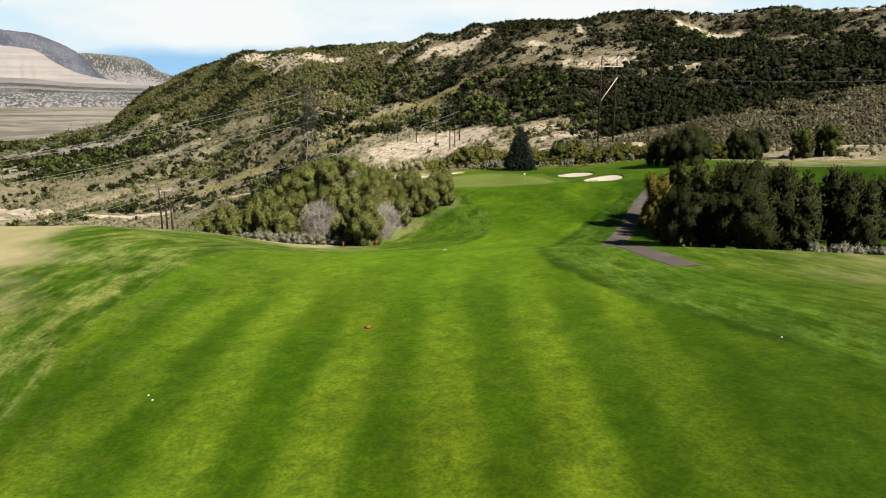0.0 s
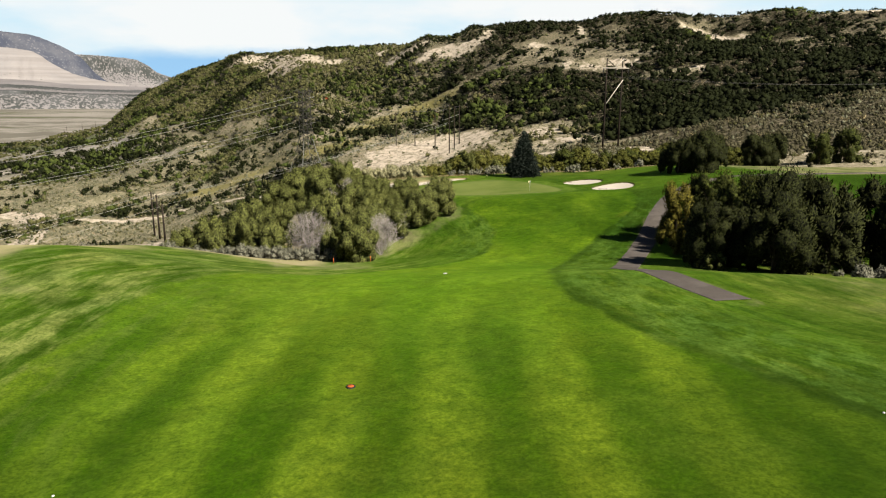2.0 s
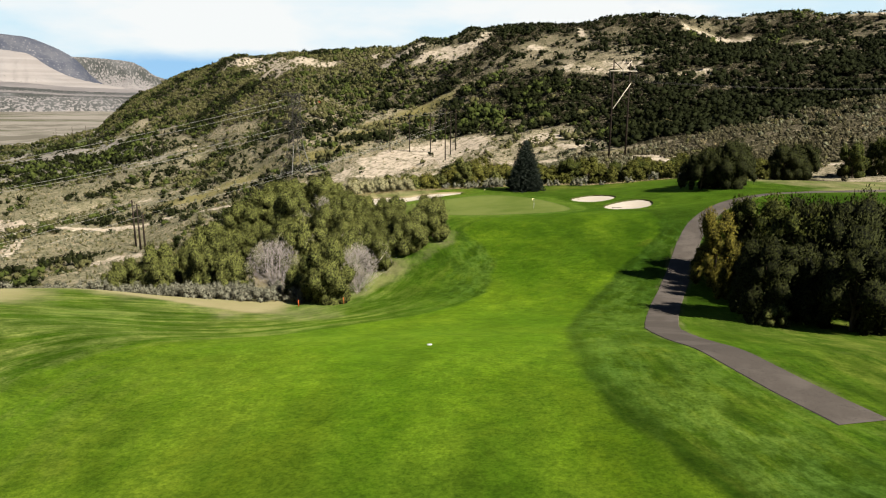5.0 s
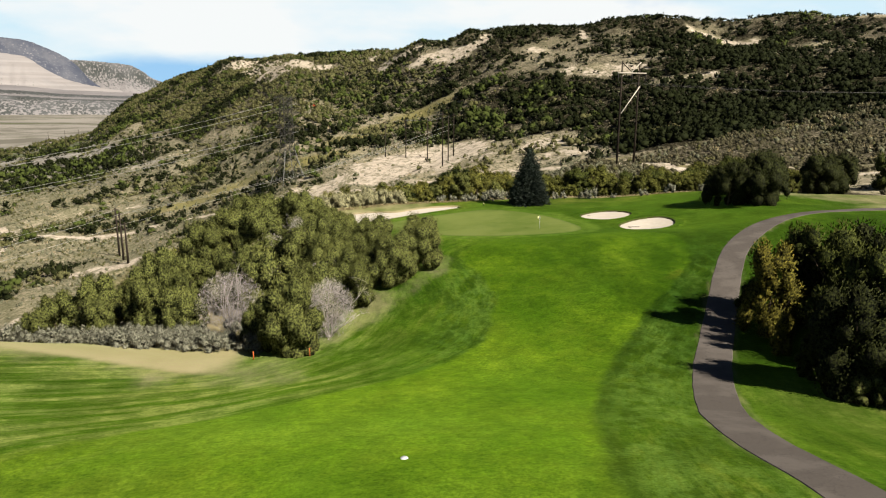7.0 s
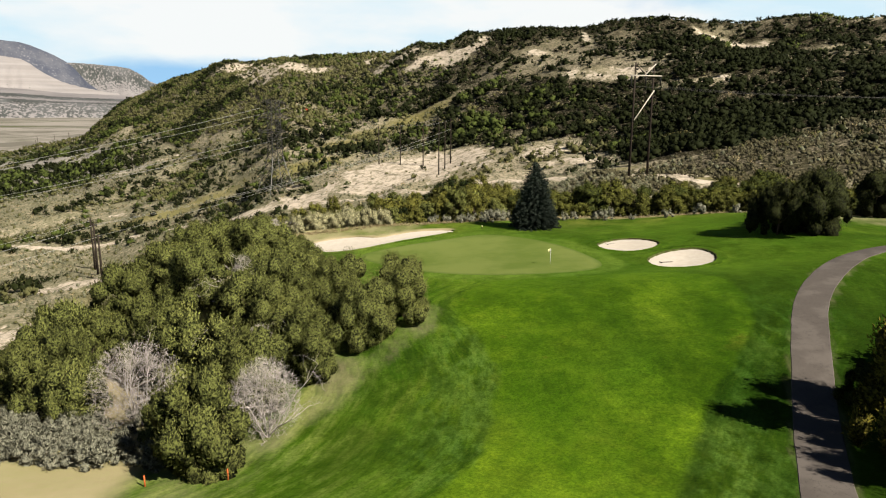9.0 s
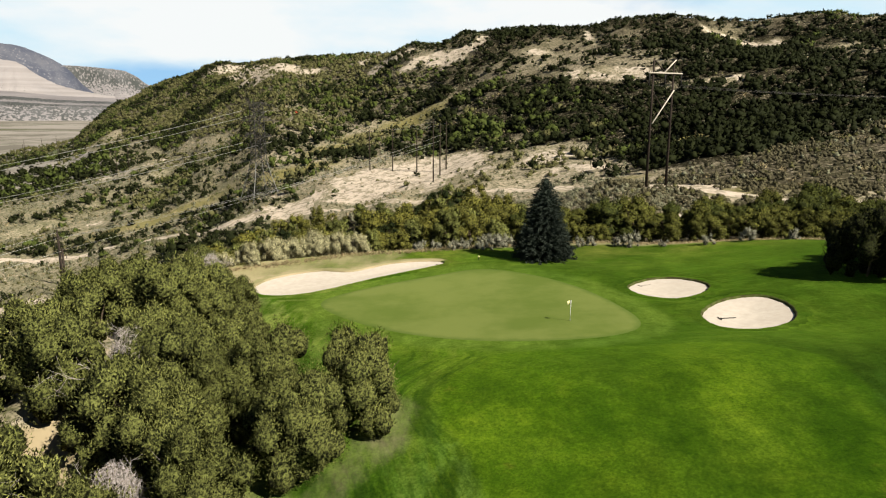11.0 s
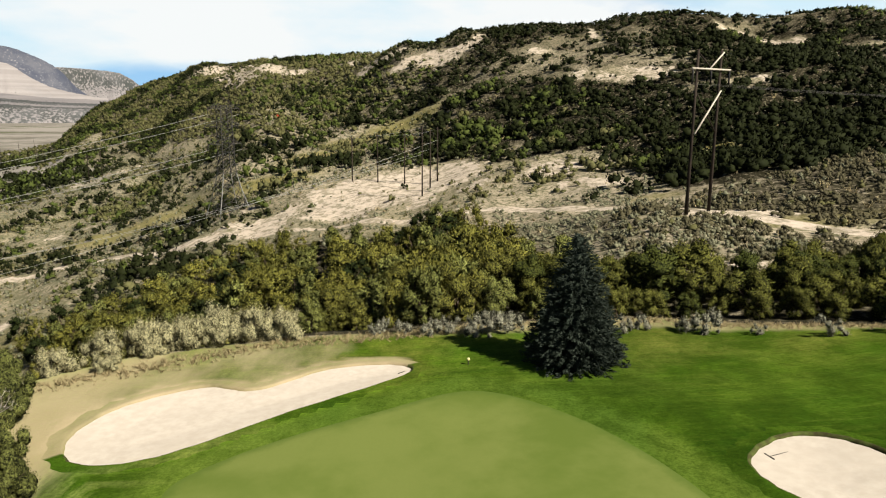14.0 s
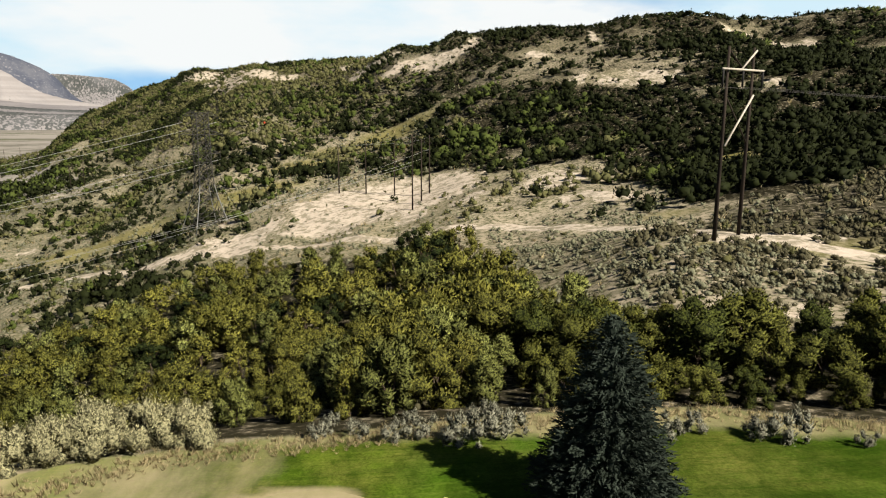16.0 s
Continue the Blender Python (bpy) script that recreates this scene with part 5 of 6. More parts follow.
for k in range(240):
    if k >= 178:
        x, y = rng.uniform(-31, -14.5), rng.uniform(98.5, 107.5)
        if x > -18 and y > 101.5:
            continue
    elif k >= 170:
        x = rng.uniform(-4, 56)
        y = 177.6 + 3 * math.sin(x / 17) - 0.35 * max(0, x - 30) + rng.uniform(-0.4, 2.6)
    elif k < 120:
        y = rng.uniform(97, 108)
        x = rng.uniform(-48, -14.0)
        if y < 97.2 + 0.05 * (x + 46) or (x > -18 and y > 103):
            continue
    else:
        x, y = rng.uniform(39, 66), rng.uniform(70.5, 77)
    set_tree(SAGEBUSH, k, x, y, rng.uniform(0.7, 1.7), 1.4, rng.uniform(0.9, 1.4), "sagebrush", "silvery grey sagebrush at the edge of mown grass", "shrub", "sagebrush round the course")


# ---------------------------------------------------------------- woods and scrub on the hill and in the valley
OCT_V = np.array([(1, 0, 0), (-1, 0, 0), (0, 1, 0), (0, -1, 0), (0, 0, 1), (0, 0, -1)], float)
OCT_F = np.array([(0, 2, 4), (2, 1, 4), (1, 3, 4), (3, 0, 4), (2, 0, 5), (1, 2, 5), (3, 1, 5), (0, 3, 5)])


def clump(rng, n, length, width, squash=1.0, core=True, lobe_count=3, spread=0.45, lump=1.0):
    """A small far bush of unit radius: corners, faces and the way each corner faces."""
    sets, normals = [], []
    for k in range(lobe_count):
        c = np.array([rng.uniform(-spread, spread), rng.uniform(-spread, spread), rng.uniform(0.22, 0.90) * squash])
        s = rng.uniform(0.30, 0.72) * lump
        m = n // lobe_count
        d = unit(rng.normal(size=(m, 3)) + np.array([0, 0, 0.4]))
        P = c + d * s * rng.uniform(0.7, 1.1, (m, 1))
        sets.append(tufts(rng, P, unit(d + np.array([0, 0, 0.6]) + 0.4 * rng.normal(size=(m, 3))), length, width, d))
        normals.append(np.repeat(unit(d + 0.5 * unit(P) + 0.42 * rng.normal(size=(m, 3))), 3, 0))
        if core:
            v0, f0 = (OCT_V, OCT_F) if core == "small" else (CORE_V, CORE_F)
            v = v0 * s * (0.8 if core == "small" else 0.68) * (1 + 0.28 * rng.normal(size=(len(v0), 1))) + c
            sets.append((v, f0))
            normals.append(unit(v0 + 0.5 * unit(v)))
    return (*join(sets), np.concatenate(normals))


def scatter(name, rng, protos, spots, material, label, category):
    """All far bushes of a kind in one mesh. spots: x, y, radius, height factor."""
    Vs, Fs, Ns, o = [], [], [], 0
    z = ground_z(spots[:, 0], spots[:, 1])
    for k, (x, y, s, hh) in enumerate(spots):
        v, f, n = protos[k % len(protos)]
        a = rng.uniform(0, 6.28)
        c, q = math.cos(a), math.sin(a)
        Vs.append(np.column_stack([(v[:, 0] * c - v[:, 1] * q) * s + x, (v[:, 0] * q + v[:, 1] * c) * s + y, v[:, 2] * s * hh + z[k] - 0.1 * s]))
        Ns.append(np.column_stack([n[:, 0] * c - n[:, 1] * q, n[:, 0] * q + n[:, 1] * c, n[:, 2]]))
        Fs.append(f + o)
        o += len(v)
    me = mesh_of(name, np.concatenate(Vs), np.concatenate(Fs), material, normals=np.concatenate(Ns))
    return tagged(new(name, me), label, category, kind="stuff")


hr = np.random.RandomState(23)
cand = 150000
rr = np.sqrt(hr.uniform(300 ** 2, 1350 ** 2, cand))
bb = hr.uniform(-33, 37, cand)
hx, hy = rr * np.sin(np.radians(bb)), rr * np.cos(np.radians(bb))
keep = hr.uniform(0, 1, cand) < wood_density(hx, hy) * np.where(rr < 720, 1.0, 0.75)
near_thicket = (hy < 318) & (hx > -108) & (hx < 40)
keep &= ~near_thicket
# the far side of the ridge is left open
keep &= rr < crest(bb) + 14
hx, hy, rr = hx[keep], hy[keep], rr[keep]
west_side = (np.degrees(np.arctan2(hx, hy)) < -1.5) & (rr > west_limit(np.degrees(np.arctan2(hx, hy))))
# thin out to a steady spacing
cell, taken, ok = 3.5, set(), []
for i in range(len(hx)):
    s = cell * (1.5 if west_side[i] else 0.92 if hx[i] > 10 and rr[i] < 490 else 1.12 if hx[i] > -30 else 1.0 if rr[i] < 620 else 1.45)
    key = (int(hx[i] // s), int(hy[i] // s), rr[i] < 620)
    if key not in taken:
        taken.add(key)
        ok.append(i)
hx, hy, rr, west_side = hx[ok], hy[ok], rr[ok], west_side[ok]
size = (0.8 + 3.8 * hr.uniform(0, 1, len(hx)) ** 2.0) * np.where(rr < 700, 1.0, 1.25)
size = size * (1 + 0.55 * smooth(-40, 20, hx) * smooth(0.3, 0.0, blobs(hx, hy, BARE))) * (0.8 + 0.5 * smooth(0.35, 0.55, fbm(hx / 42 + 9, hy / 42 + 4, 4)))
size = np.where(west_side, 2.4 + 2.4 * hr.uniform(0, 1, len(hx)) + 0.4 * (rr > 750), size)
size = size * (1 + 0.35 * smooth(15, 19, np.degrees(np.arctan2(hx, hy))) * (rr < 560))
tall = hr.uniform(0.7, 1.1, len(hx)) * (1 - 0.15 * smooth(-40, 20, hx))
size = size * (1 - 0.5 * smooth(0.2, 0.5, blobs(hx, hy, BARE)))
brush = blobs(hx, hy, DENSE)
size = np.minimum(size, np.where(rr > crest(np.degrees(np.arctan2(hx, hy))) - 40, 2.6, np.where((rr > 540) & ~west_side, 3.9, 5.0))) * (1 + 0.6 * brush)
spots = np.column_stack([hx, hy, size, tall])
kind = fbm(hx / 45 + 70, hy / 45 + 20, 3) + hr.uniform(-0.14, 0.14, len(hx))
bear = np.degrees(np.arctan2(hx, hy))
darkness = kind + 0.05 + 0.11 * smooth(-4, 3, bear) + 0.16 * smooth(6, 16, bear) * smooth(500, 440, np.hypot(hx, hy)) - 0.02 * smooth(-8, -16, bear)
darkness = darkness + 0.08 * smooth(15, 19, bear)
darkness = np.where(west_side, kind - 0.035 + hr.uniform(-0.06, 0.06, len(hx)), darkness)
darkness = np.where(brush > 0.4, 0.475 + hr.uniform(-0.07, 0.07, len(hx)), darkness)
protos = [clump(hr, 55, 0.26, 0.15, lobe_count=5, spread=0.55, lump=0.72) for _ in range(12)]
wide_protos = [clump(hr, 72, 0.24, 0.13, lobe_count=6, spread=0.72, lump=0.70) for _ in range(12)]
far_protos = [clump(hr, 18, 0.42, 0.30, core="small", lobe_count=3, spread=0.5, lump=0.9) for _ in range(10)]
extra = np.array([(-8.0, 364.0, 2.3, 1.2), (-21.0, 381.0, 1.2, 1.0), (-3.0, 352.0, 1.0, 0.8), (22.0, 337.0, 2.2, 1.1), (30.0, 345.0, 2.6, 1.0), (34.0, 352.0, 2.4, 1.2), (48.0, 330.0, 2.6, 1.0), (52.0, 333.0, 2.2, 1.0), (44.0, 318.0, 1.8, 0.9), (38.0, 362.0, 3.0, 1.2)])
more = np.column_stack([hr.uniform(12, 62, 90), hr.uniform(316, 374, 90), 0.8 + 1.7 * hr.uniform(0, 1, 90) ** 2, hr.uniform(0.7, 1.1, 90)])
extra = np.concatenate([extra, more[line_distance(more[:, 0], more[:, 1], TRACK) > 5]])
spots = np.concatenate([spots, extra])
rr, darkness = np.concatenate([rr, np.full(len(extra), 360.0)]), np.concatenate([darkness, np.full(len(extra), 0.3)])
near = (rr < 560) | np.concatenate([west_side, np.zeros(len(extra), bool)])
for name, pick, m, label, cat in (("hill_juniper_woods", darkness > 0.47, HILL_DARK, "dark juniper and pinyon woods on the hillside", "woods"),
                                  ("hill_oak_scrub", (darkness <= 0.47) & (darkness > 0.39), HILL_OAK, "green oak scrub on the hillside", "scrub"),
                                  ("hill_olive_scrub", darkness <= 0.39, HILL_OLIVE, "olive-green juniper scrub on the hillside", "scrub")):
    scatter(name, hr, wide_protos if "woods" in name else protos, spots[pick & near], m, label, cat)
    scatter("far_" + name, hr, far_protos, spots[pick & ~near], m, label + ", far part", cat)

# low sage and rabbitbrush over the open slopes
cand = 42000
sr = np.sqrt(hr.uniform(178 ** 2, 760 ** 2, cand))
sb = hr.uniform(-32, 36, cand)
sx, sy = sr * np.sin(np.radians(sb)), sr * np.cos(np.radians(sb))
b2 = np.degrees(np.arctan2(sx, sy))
spur = spur_mask(sx, sy)
dens = 0.20 + 0.30 * spur + 0.75 * (b2 < 4) * (sr > 290)
dens = dens * (1 - 0.9 * smooth(0.3, 0.7, blobs(sx, sy, BARE))) * (line_distance(sx, sy, TRACK) > 3.4)
dens = dens * np.where(sr > 450, 0.6, 1.0) * (golf_mask(sx, sy) < 0.05)
keep = hr.uniform(0, 1, cand) < dens * (0.5 + fbm(sx / 18, sy / 18, 3))
sx, sy, sr, spur = sx[keep], sy[keep], sr[keep], spur[keep]
sagespots = np.column_stack([sx, sy, hr.uniform(0.5, 1.15, len(sx)) * np.where(sr > 400, 1.3, 1.0) * (1 + 0.35 * spur), hr.uniform(0.7, 1.1, len(sx))])
sprotos = [clump(hr, 16, 0.42, 0.26, core="small", lobe_count=2, spread=0.35) for _ in range(8)]
# thick sage over the spur
qx, qy = hr.uniform(36, 235, 21000), hr.uniform(196, 400, 21000)
ok = hr.uniform(0, 1, 21000) < spur_mask(qx, qy) * (0.62 + 0.38 * smooth(240, 256, np.hypot(qx, qy))) * (line_distance(qx, qy, TRACK) > 4.2) * (0.30 + 0.75 * smooth(0.36, 0.52, fbm(qx / 9, qy / 9, 3)))
qx, qy = qx[ok], qy[ok]
spurspots = np.column_stack([qx, qy, hr.uniform(0.6, 1.35, len(qx)), hr.uniform(0.7, 1.15, len(qx))])


def tussock(rng):
    n = 16
    a = rng.uniform(0, 6.28, n)
    P = np.column_stack([0.7 * np.cos(a) * rng.uniform(0, 1, n), 0.7 * np.sin(a) * rng.uniform(0, 1, n), np.full(n, 0.35)])
    D = unit(np.column_stack([np.cos(a) * 0.5, np.sin(a) * 0.5, np.ones(n)]))
    V, F = tufts(rng, P, D, 1.5, 0.10)
    return V, F, unit(np.array([0, 0, 1.0]) + 0.3 * rng.normal(size=V.shape))


gprotos = [tussock(hr) for _ in range(8)]
pick = hr.uniform(0, 1, len(sx))
scatter("dusty_sage_cover", hr, sprotos, spurspots[np.hypot(qx, qy) > 246], DUSTY, "dusty grey-brown sagebrush covering the spur", "sagebrush")
scatter("sagebrush_cover", hr, sprotos, sagespots[(pick < 0.50) & (sr > 262)], SAGE, "grey sagebrush scattered over dry slopes", "sagebrush")
scatter("low_scrub_cover", hr, sprotos, sagespots[(pick >= 0.62) & (pick < 0.88)], HILL_OLIVE, "low olive scrub scattered over dry slopes", "scrub")
scatter("dry_grass_cover", hr, gprotos, sagespots[pick >= 0.88], DRYGRASS, "tawny dry grass tussocks on the slopes", "grass")
ax, ay = hr.uniform(24, 64, 1500), hr.uniform(206, 306, 1500)
ok = (hr.uniform(0, 1, 1500) < 0.25 + 0.75 * smooth(0.38, 0.52, fbm(ax / 8, ay / 8, 3))) & (ay > thicket_top(ax) + 2) & (line_distance(ax, ay, TRACK) > 3.6) & (blobs(ax, ay, BARE) < 0.4)
flatspots = np.column_stack([ax, ay, hr.uniform(0.45, 1.05, 1500), hr.uniform(0.7, 1.1, 1500)])[ok]
nearspots = np.concatenate([sagespots[(pick < 0.50) & (sr <= 262)], spurspots[np.hypot(qx, qy) <= 246]])
scatter("bench_sagebrush", hr, [clump(hr, 72, 0.22, 0.08, lobe_count=4, spread=0.55, lump=0.8) for _ in range(6)], flatspots, SAGE, "grey-green sagebrush on the flat below the poles", "sagebrush")
scatter("flat_sagebrush", hr, [clump(hr, 72, 0.22, 0.08, lobe_count=4, spread=0.55, lump=0.8) for _ in range(8)], nearspots, DUSTY, "rounded grey sagebrush on the flat above the draw", "sagebrush")
redspots = np.array([(-5.0, 470.0, 2.2, 1.2), (-3.0, 473.0, 1.8, 1.2), (-92.0, 560.0, 2.0, 1.1)])
scatter("red_maple_scrub", hr, sprotos, redspots, RED, "red autumn shrubs on the hillside", "shrub")
# dry grass fringe at the back of the mown bench
fx = hr.uniform(-26, 62, 2600)
fy = 177.2 + 3 * np.sin(fx / 17) - 0.35 * np.clip(fx - 30, 0, 60) + hr.normal(0, 0.9, 2600) - np.where(fx < -8, (-8 - fx) * 0.45, 0)
scatter("dry_grass_fringe", hr, gprotos, np.column_stack([fx, fy, hr.uniform(0.13, 0.30, 2600), hr.uniform(0.7, 1.3, 2600)]), DRYGRASS, "tall dry straw-coloured grass fringe", "grass")


# ---------------------------------------------------------------- far mesas
def mesa_material(name, a, b, wood):
    g = Graph(name)
    sep = g.n.new("ShaderNodeSeparateXYZ")
    g.l.new(g.pos.outputs["Position"], sep.inputs["Vector"])
    n = g.noise(0.006, 8, 0.65)
    band = g.noise(0.012, 5, 0.6, (0.15, 0.15, 6.0))
    c = g.mix(g.ramp(band, 0.35, 0.65), a, b)
    c = g.mix(g.ramp(g.math("ADD", g.noise(0.09, 4, 0.6, (1.0, 1.0, 0.5)), g.math("MULTIPLY", g.attr("wood"), 0.45)), 0.74, 0.84), c, wood)
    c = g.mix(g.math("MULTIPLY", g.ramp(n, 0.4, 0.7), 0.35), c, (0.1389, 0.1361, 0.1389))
    g.bump(n, 0.8, 25)
    return g.done(c, 1.0)


# distance haze is painted in: pale, greyed mesas and a bluish mountain
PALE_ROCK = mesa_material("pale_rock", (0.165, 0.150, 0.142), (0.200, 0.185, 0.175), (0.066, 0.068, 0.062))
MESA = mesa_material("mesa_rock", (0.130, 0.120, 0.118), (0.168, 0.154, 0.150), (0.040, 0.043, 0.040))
MOUNTAIN = mesa_material("hazy_mountain_rock", (0.1111, 0.1083, 0.1167), (0.1556, 0.15, 0.1556), (0.0417, 0.0472, 0.0639))


def build_mesa(name, bears, rise, foot, dist, depth, prof, wood, label, rough=1.0, rock=None):
    """Far land: the angle of its rim along the bearing, and a profile from foot to rim."""
    b = np.linspace(bears[0], bears[-1], 200)
    top = 20 + (dist + depth) * np.tan(np.radians(pchip(bears, rise)(b)))
    fine = np.linspace(0, 1.25, 42)
    hgt = np.interp(fine, [p[0] for p in prof], [p[1] for p in prof])
    rows = []
    for s, k in zip(fine, hgt):
        r = dist + depth * s + 0.10 * depth * (fbm(b * 1.6 + 5, b * 0 + dist, 4) - 0.5) * 2 * (1 - s)
        gully = np.abs(2 * vnoise(b * 1.9 + 2 * fbm(b * 2, b * 0 + s * 2, 2), b * 0 + 7.3) - 1)
        z = foot + (top - foot) * k * (1 - rough * 0.16 * gully * max(0.0, np.sin(np.pi * min(1, s)))) + rough * 5 * (fbm(b * 9, b * 0 + s * 6, 3) - 0.5)
        rows.append(np.column_stack([r * np.sin(np.radians(b)), r * np.cos(np.radians(b)), z]))
    n = len(b)
    f = [(a * n + k, a * n + k + 1, (a + 1) * n + k + 1, (a + 1) * n + k) for a in range(len(fine) - 1) for k in range(n - 1)]
    me = mesh_of(name, np.concatenate(rows), f, rock or MESA)
    a = me.attributes.new("wood", "FLOAT", "POINT")
    a.data.foreach_set("value", np.repeat(np.interp(fine, [q[0] for q in wood], [q[1] for q in wood]), n).astype(np.float32))
    return tagged(new(name, me), label, "mesa", kind="structure")


SLOPE = [(0, 0), (0.3, 0.25), (0.7, 0.72), (0.95, 0.97), (1.0, 1.0), (1.25, 0.98)]
RIM = [(0, 0), (0.4, 0.22), (0.7, 0.48), (0.86, 0.70), (0.90, 0.93), (1.0, 1.0), (1.25, 1.0)]
build_mesa("backdrop_mountain", [-60, -45, -36, -31.4, -29.9, -28.7, -27.6, -26.8, -26.2, -25], [5.0, 4.7, 4.4, 4.10, 3.95, 3.5, 2.95, 2.3, 1.5, 0.5], -30, 4150, 430, SLOPE, [(0, 0.6), (0.3, 0.85), (1.3, 1.0)], "far wooded mountain above the valley, distance haze painted in bluish", 1.0, MOUNTAIN)
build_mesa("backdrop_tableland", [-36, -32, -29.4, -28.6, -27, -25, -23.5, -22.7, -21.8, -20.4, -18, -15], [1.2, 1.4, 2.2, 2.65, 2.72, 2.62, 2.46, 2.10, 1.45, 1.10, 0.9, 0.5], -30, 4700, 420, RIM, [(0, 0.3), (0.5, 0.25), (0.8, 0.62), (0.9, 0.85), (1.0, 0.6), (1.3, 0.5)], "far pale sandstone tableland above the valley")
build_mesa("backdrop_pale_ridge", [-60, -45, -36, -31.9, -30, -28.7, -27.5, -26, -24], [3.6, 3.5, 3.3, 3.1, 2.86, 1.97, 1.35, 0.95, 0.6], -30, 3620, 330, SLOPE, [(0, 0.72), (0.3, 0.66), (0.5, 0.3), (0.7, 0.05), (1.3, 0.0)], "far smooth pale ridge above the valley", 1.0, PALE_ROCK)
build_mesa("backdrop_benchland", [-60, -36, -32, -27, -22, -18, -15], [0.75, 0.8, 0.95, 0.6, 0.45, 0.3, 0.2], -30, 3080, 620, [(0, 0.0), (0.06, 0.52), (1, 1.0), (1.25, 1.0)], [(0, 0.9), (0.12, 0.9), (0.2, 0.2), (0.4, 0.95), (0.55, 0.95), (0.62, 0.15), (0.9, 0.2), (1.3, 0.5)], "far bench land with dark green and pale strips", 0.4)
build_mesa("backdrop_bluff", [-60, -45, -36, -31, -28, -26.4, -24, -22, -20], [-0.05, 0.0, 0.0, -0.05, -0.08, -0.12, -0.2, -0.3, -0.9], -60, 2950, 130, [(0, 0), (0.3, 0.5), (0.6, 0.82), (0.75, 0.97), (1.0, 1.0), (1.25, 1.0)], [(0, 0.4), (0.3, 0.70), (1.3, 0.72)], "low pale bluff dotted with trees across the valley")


# ---------------------------------------------------------------- flag, poles and wires
def stick(p, q, r0, r1=None, sides=8):
    p, q = np.asarray(p, float), np.asarray(q, float)
    s = np.linspace(0, 1, 3)[:, None]
    V, F = tube(p + (q - p) * s, np.linspace(r0, r0 if r1 is None else r1, 3), sides)
    n = len(V)
    V = np.concatenate([V, [p, q]])
    cap = [(k, n, (k + 1) % sides) for k in range(sides)] + [(n - sides + k, n - sides + (k + 1) % sides, n + 1) for k in range(sides)]
    return V, np.concatenate([F, np.array(cap)])


def beam(name, p, q, r, material, parent, label="", r1=None):
    return part(name, mesh_of(name, *stick(p, q, r, r1), material), parent, label)


def gz(x, y):
    return float(ground_z(x, y))


fx0, fy0 = 16.85, 139.6
flag = tagged(new("golf_flag"), "white flagstick with a pale yellow flag in the hole", "flag")
flag.location = (fx0, fy0, gz(fx0, fy0) + 0.07)
beam("flagstick", (0, 0, -0.1), (0, 0, 1.9), 0.022, WHITE, flag, "white stick")
u = np.linspace(0, 1, 9)
V = np.concatenate([np.column_stack([u * -0.34, 0.05 * np.sin(u * 5) + o, 1.88 - w - 0.06 * u]) for w in (0, 0.38) for o in (0.008, -0.008)])
F = [(k, k + 1, 18 + k + 1, 18 + k) for k in range(8)] + [(9 + k, 27 + k, 27 + k + 1, 9 + k + 1) for k in range(8)]
F += [(k, 9 + k, 9 + k + 1, k + 1) for k in range(8)] + [(18 + k, 18 + k + 1, 27 + k + 1, 27 + k) for k in range(8)] + [(8, 17, 35, 26)]
part("flag_cloth", mesh_of("flag_cloth", V, F, FLAGMAT), flag, "small drooping pale flag")

# small things on the grass
sign = tagged(new("course_marker"), "small yellow marker box on a short dark post behind the green", "marker")
sign.location = (10.4, 168.9, gz(10.4, 168.9))
beam("post", (0, 0, -0.1), (0, 0, 0.42), 0.045, IRON, sign, "dark post")
part("box", mesh_of("box", *stick((0, 0, 0.36), (0, 0, 0.56), 0.15, 0.14, 4), FLAGMAT), sign, "pale yellow box")
spr = tagged(new("sprinkler_marker"), "round orange lid with a dark rim set in the fairway", "marker")
spr.location = (-4.7, 40.7, gz(-4.7, 40.7))
rim = part("rim", mesh_of("rim", *stick((0, 0, -0.02), (0, 0, 0.05), 0.25, 0.23, 16), IRON), spr)
part("lid", mesh_of("lid", *stick((0, 0, 0.05), (0, 0, 0.065), 0.17, 0.16, 16), ORANGE), rim, "orange lid")
for x, y, wide in ((0.2, 68.7, 0.20), (-14.4, 31.2, 0.055), (-14.8, 31.7, 0.055), (18.2, 34.6, 0.055)):
    mark = tagged(new("yardage_marker"), "small white round marker set flush in the turf", "marker", "white markers on the grass")
    mark.location = (x, y, gz(x, y))
    part("plate", mesh_of("plate", *stick((0, 0, -0.03), (0, 0, 0.03), wide, wide * 0.92, 14), WHITE), mark)
for x, y in ((-9.6, 96.6), (-14.4, 96.0)):
    st = tagged(new("marker_stake"), "short orange marker stake at the fairway edge", "stake", "marker stakes")
    st.location = (x, y, gz(x, y))
    beam("stake", (0, 0, -0.1), (0, 0, 0.75), 0.05, ORANGE, st)
for x, y, turn in ((26.8, 152.0, 20), (30.2, 139.2, 5), (5.0, 168.4, -50)):
    rk = tagged(new("bunker_rake"), "dark bunker rake lying on the sand", "rake", "rakes")
    rk.matrix_basis = pose(x, y, gz(x, y) - 0.26, 0, 0, turn)
    beam("handle", (0, 0, 0.05), (1.5, 0, 0.10), 0.03, IRON, rk)
    beam("head", (0, -0.35, 0.05), (0, 0.35, 0.05), 0.05, IRON, rk)


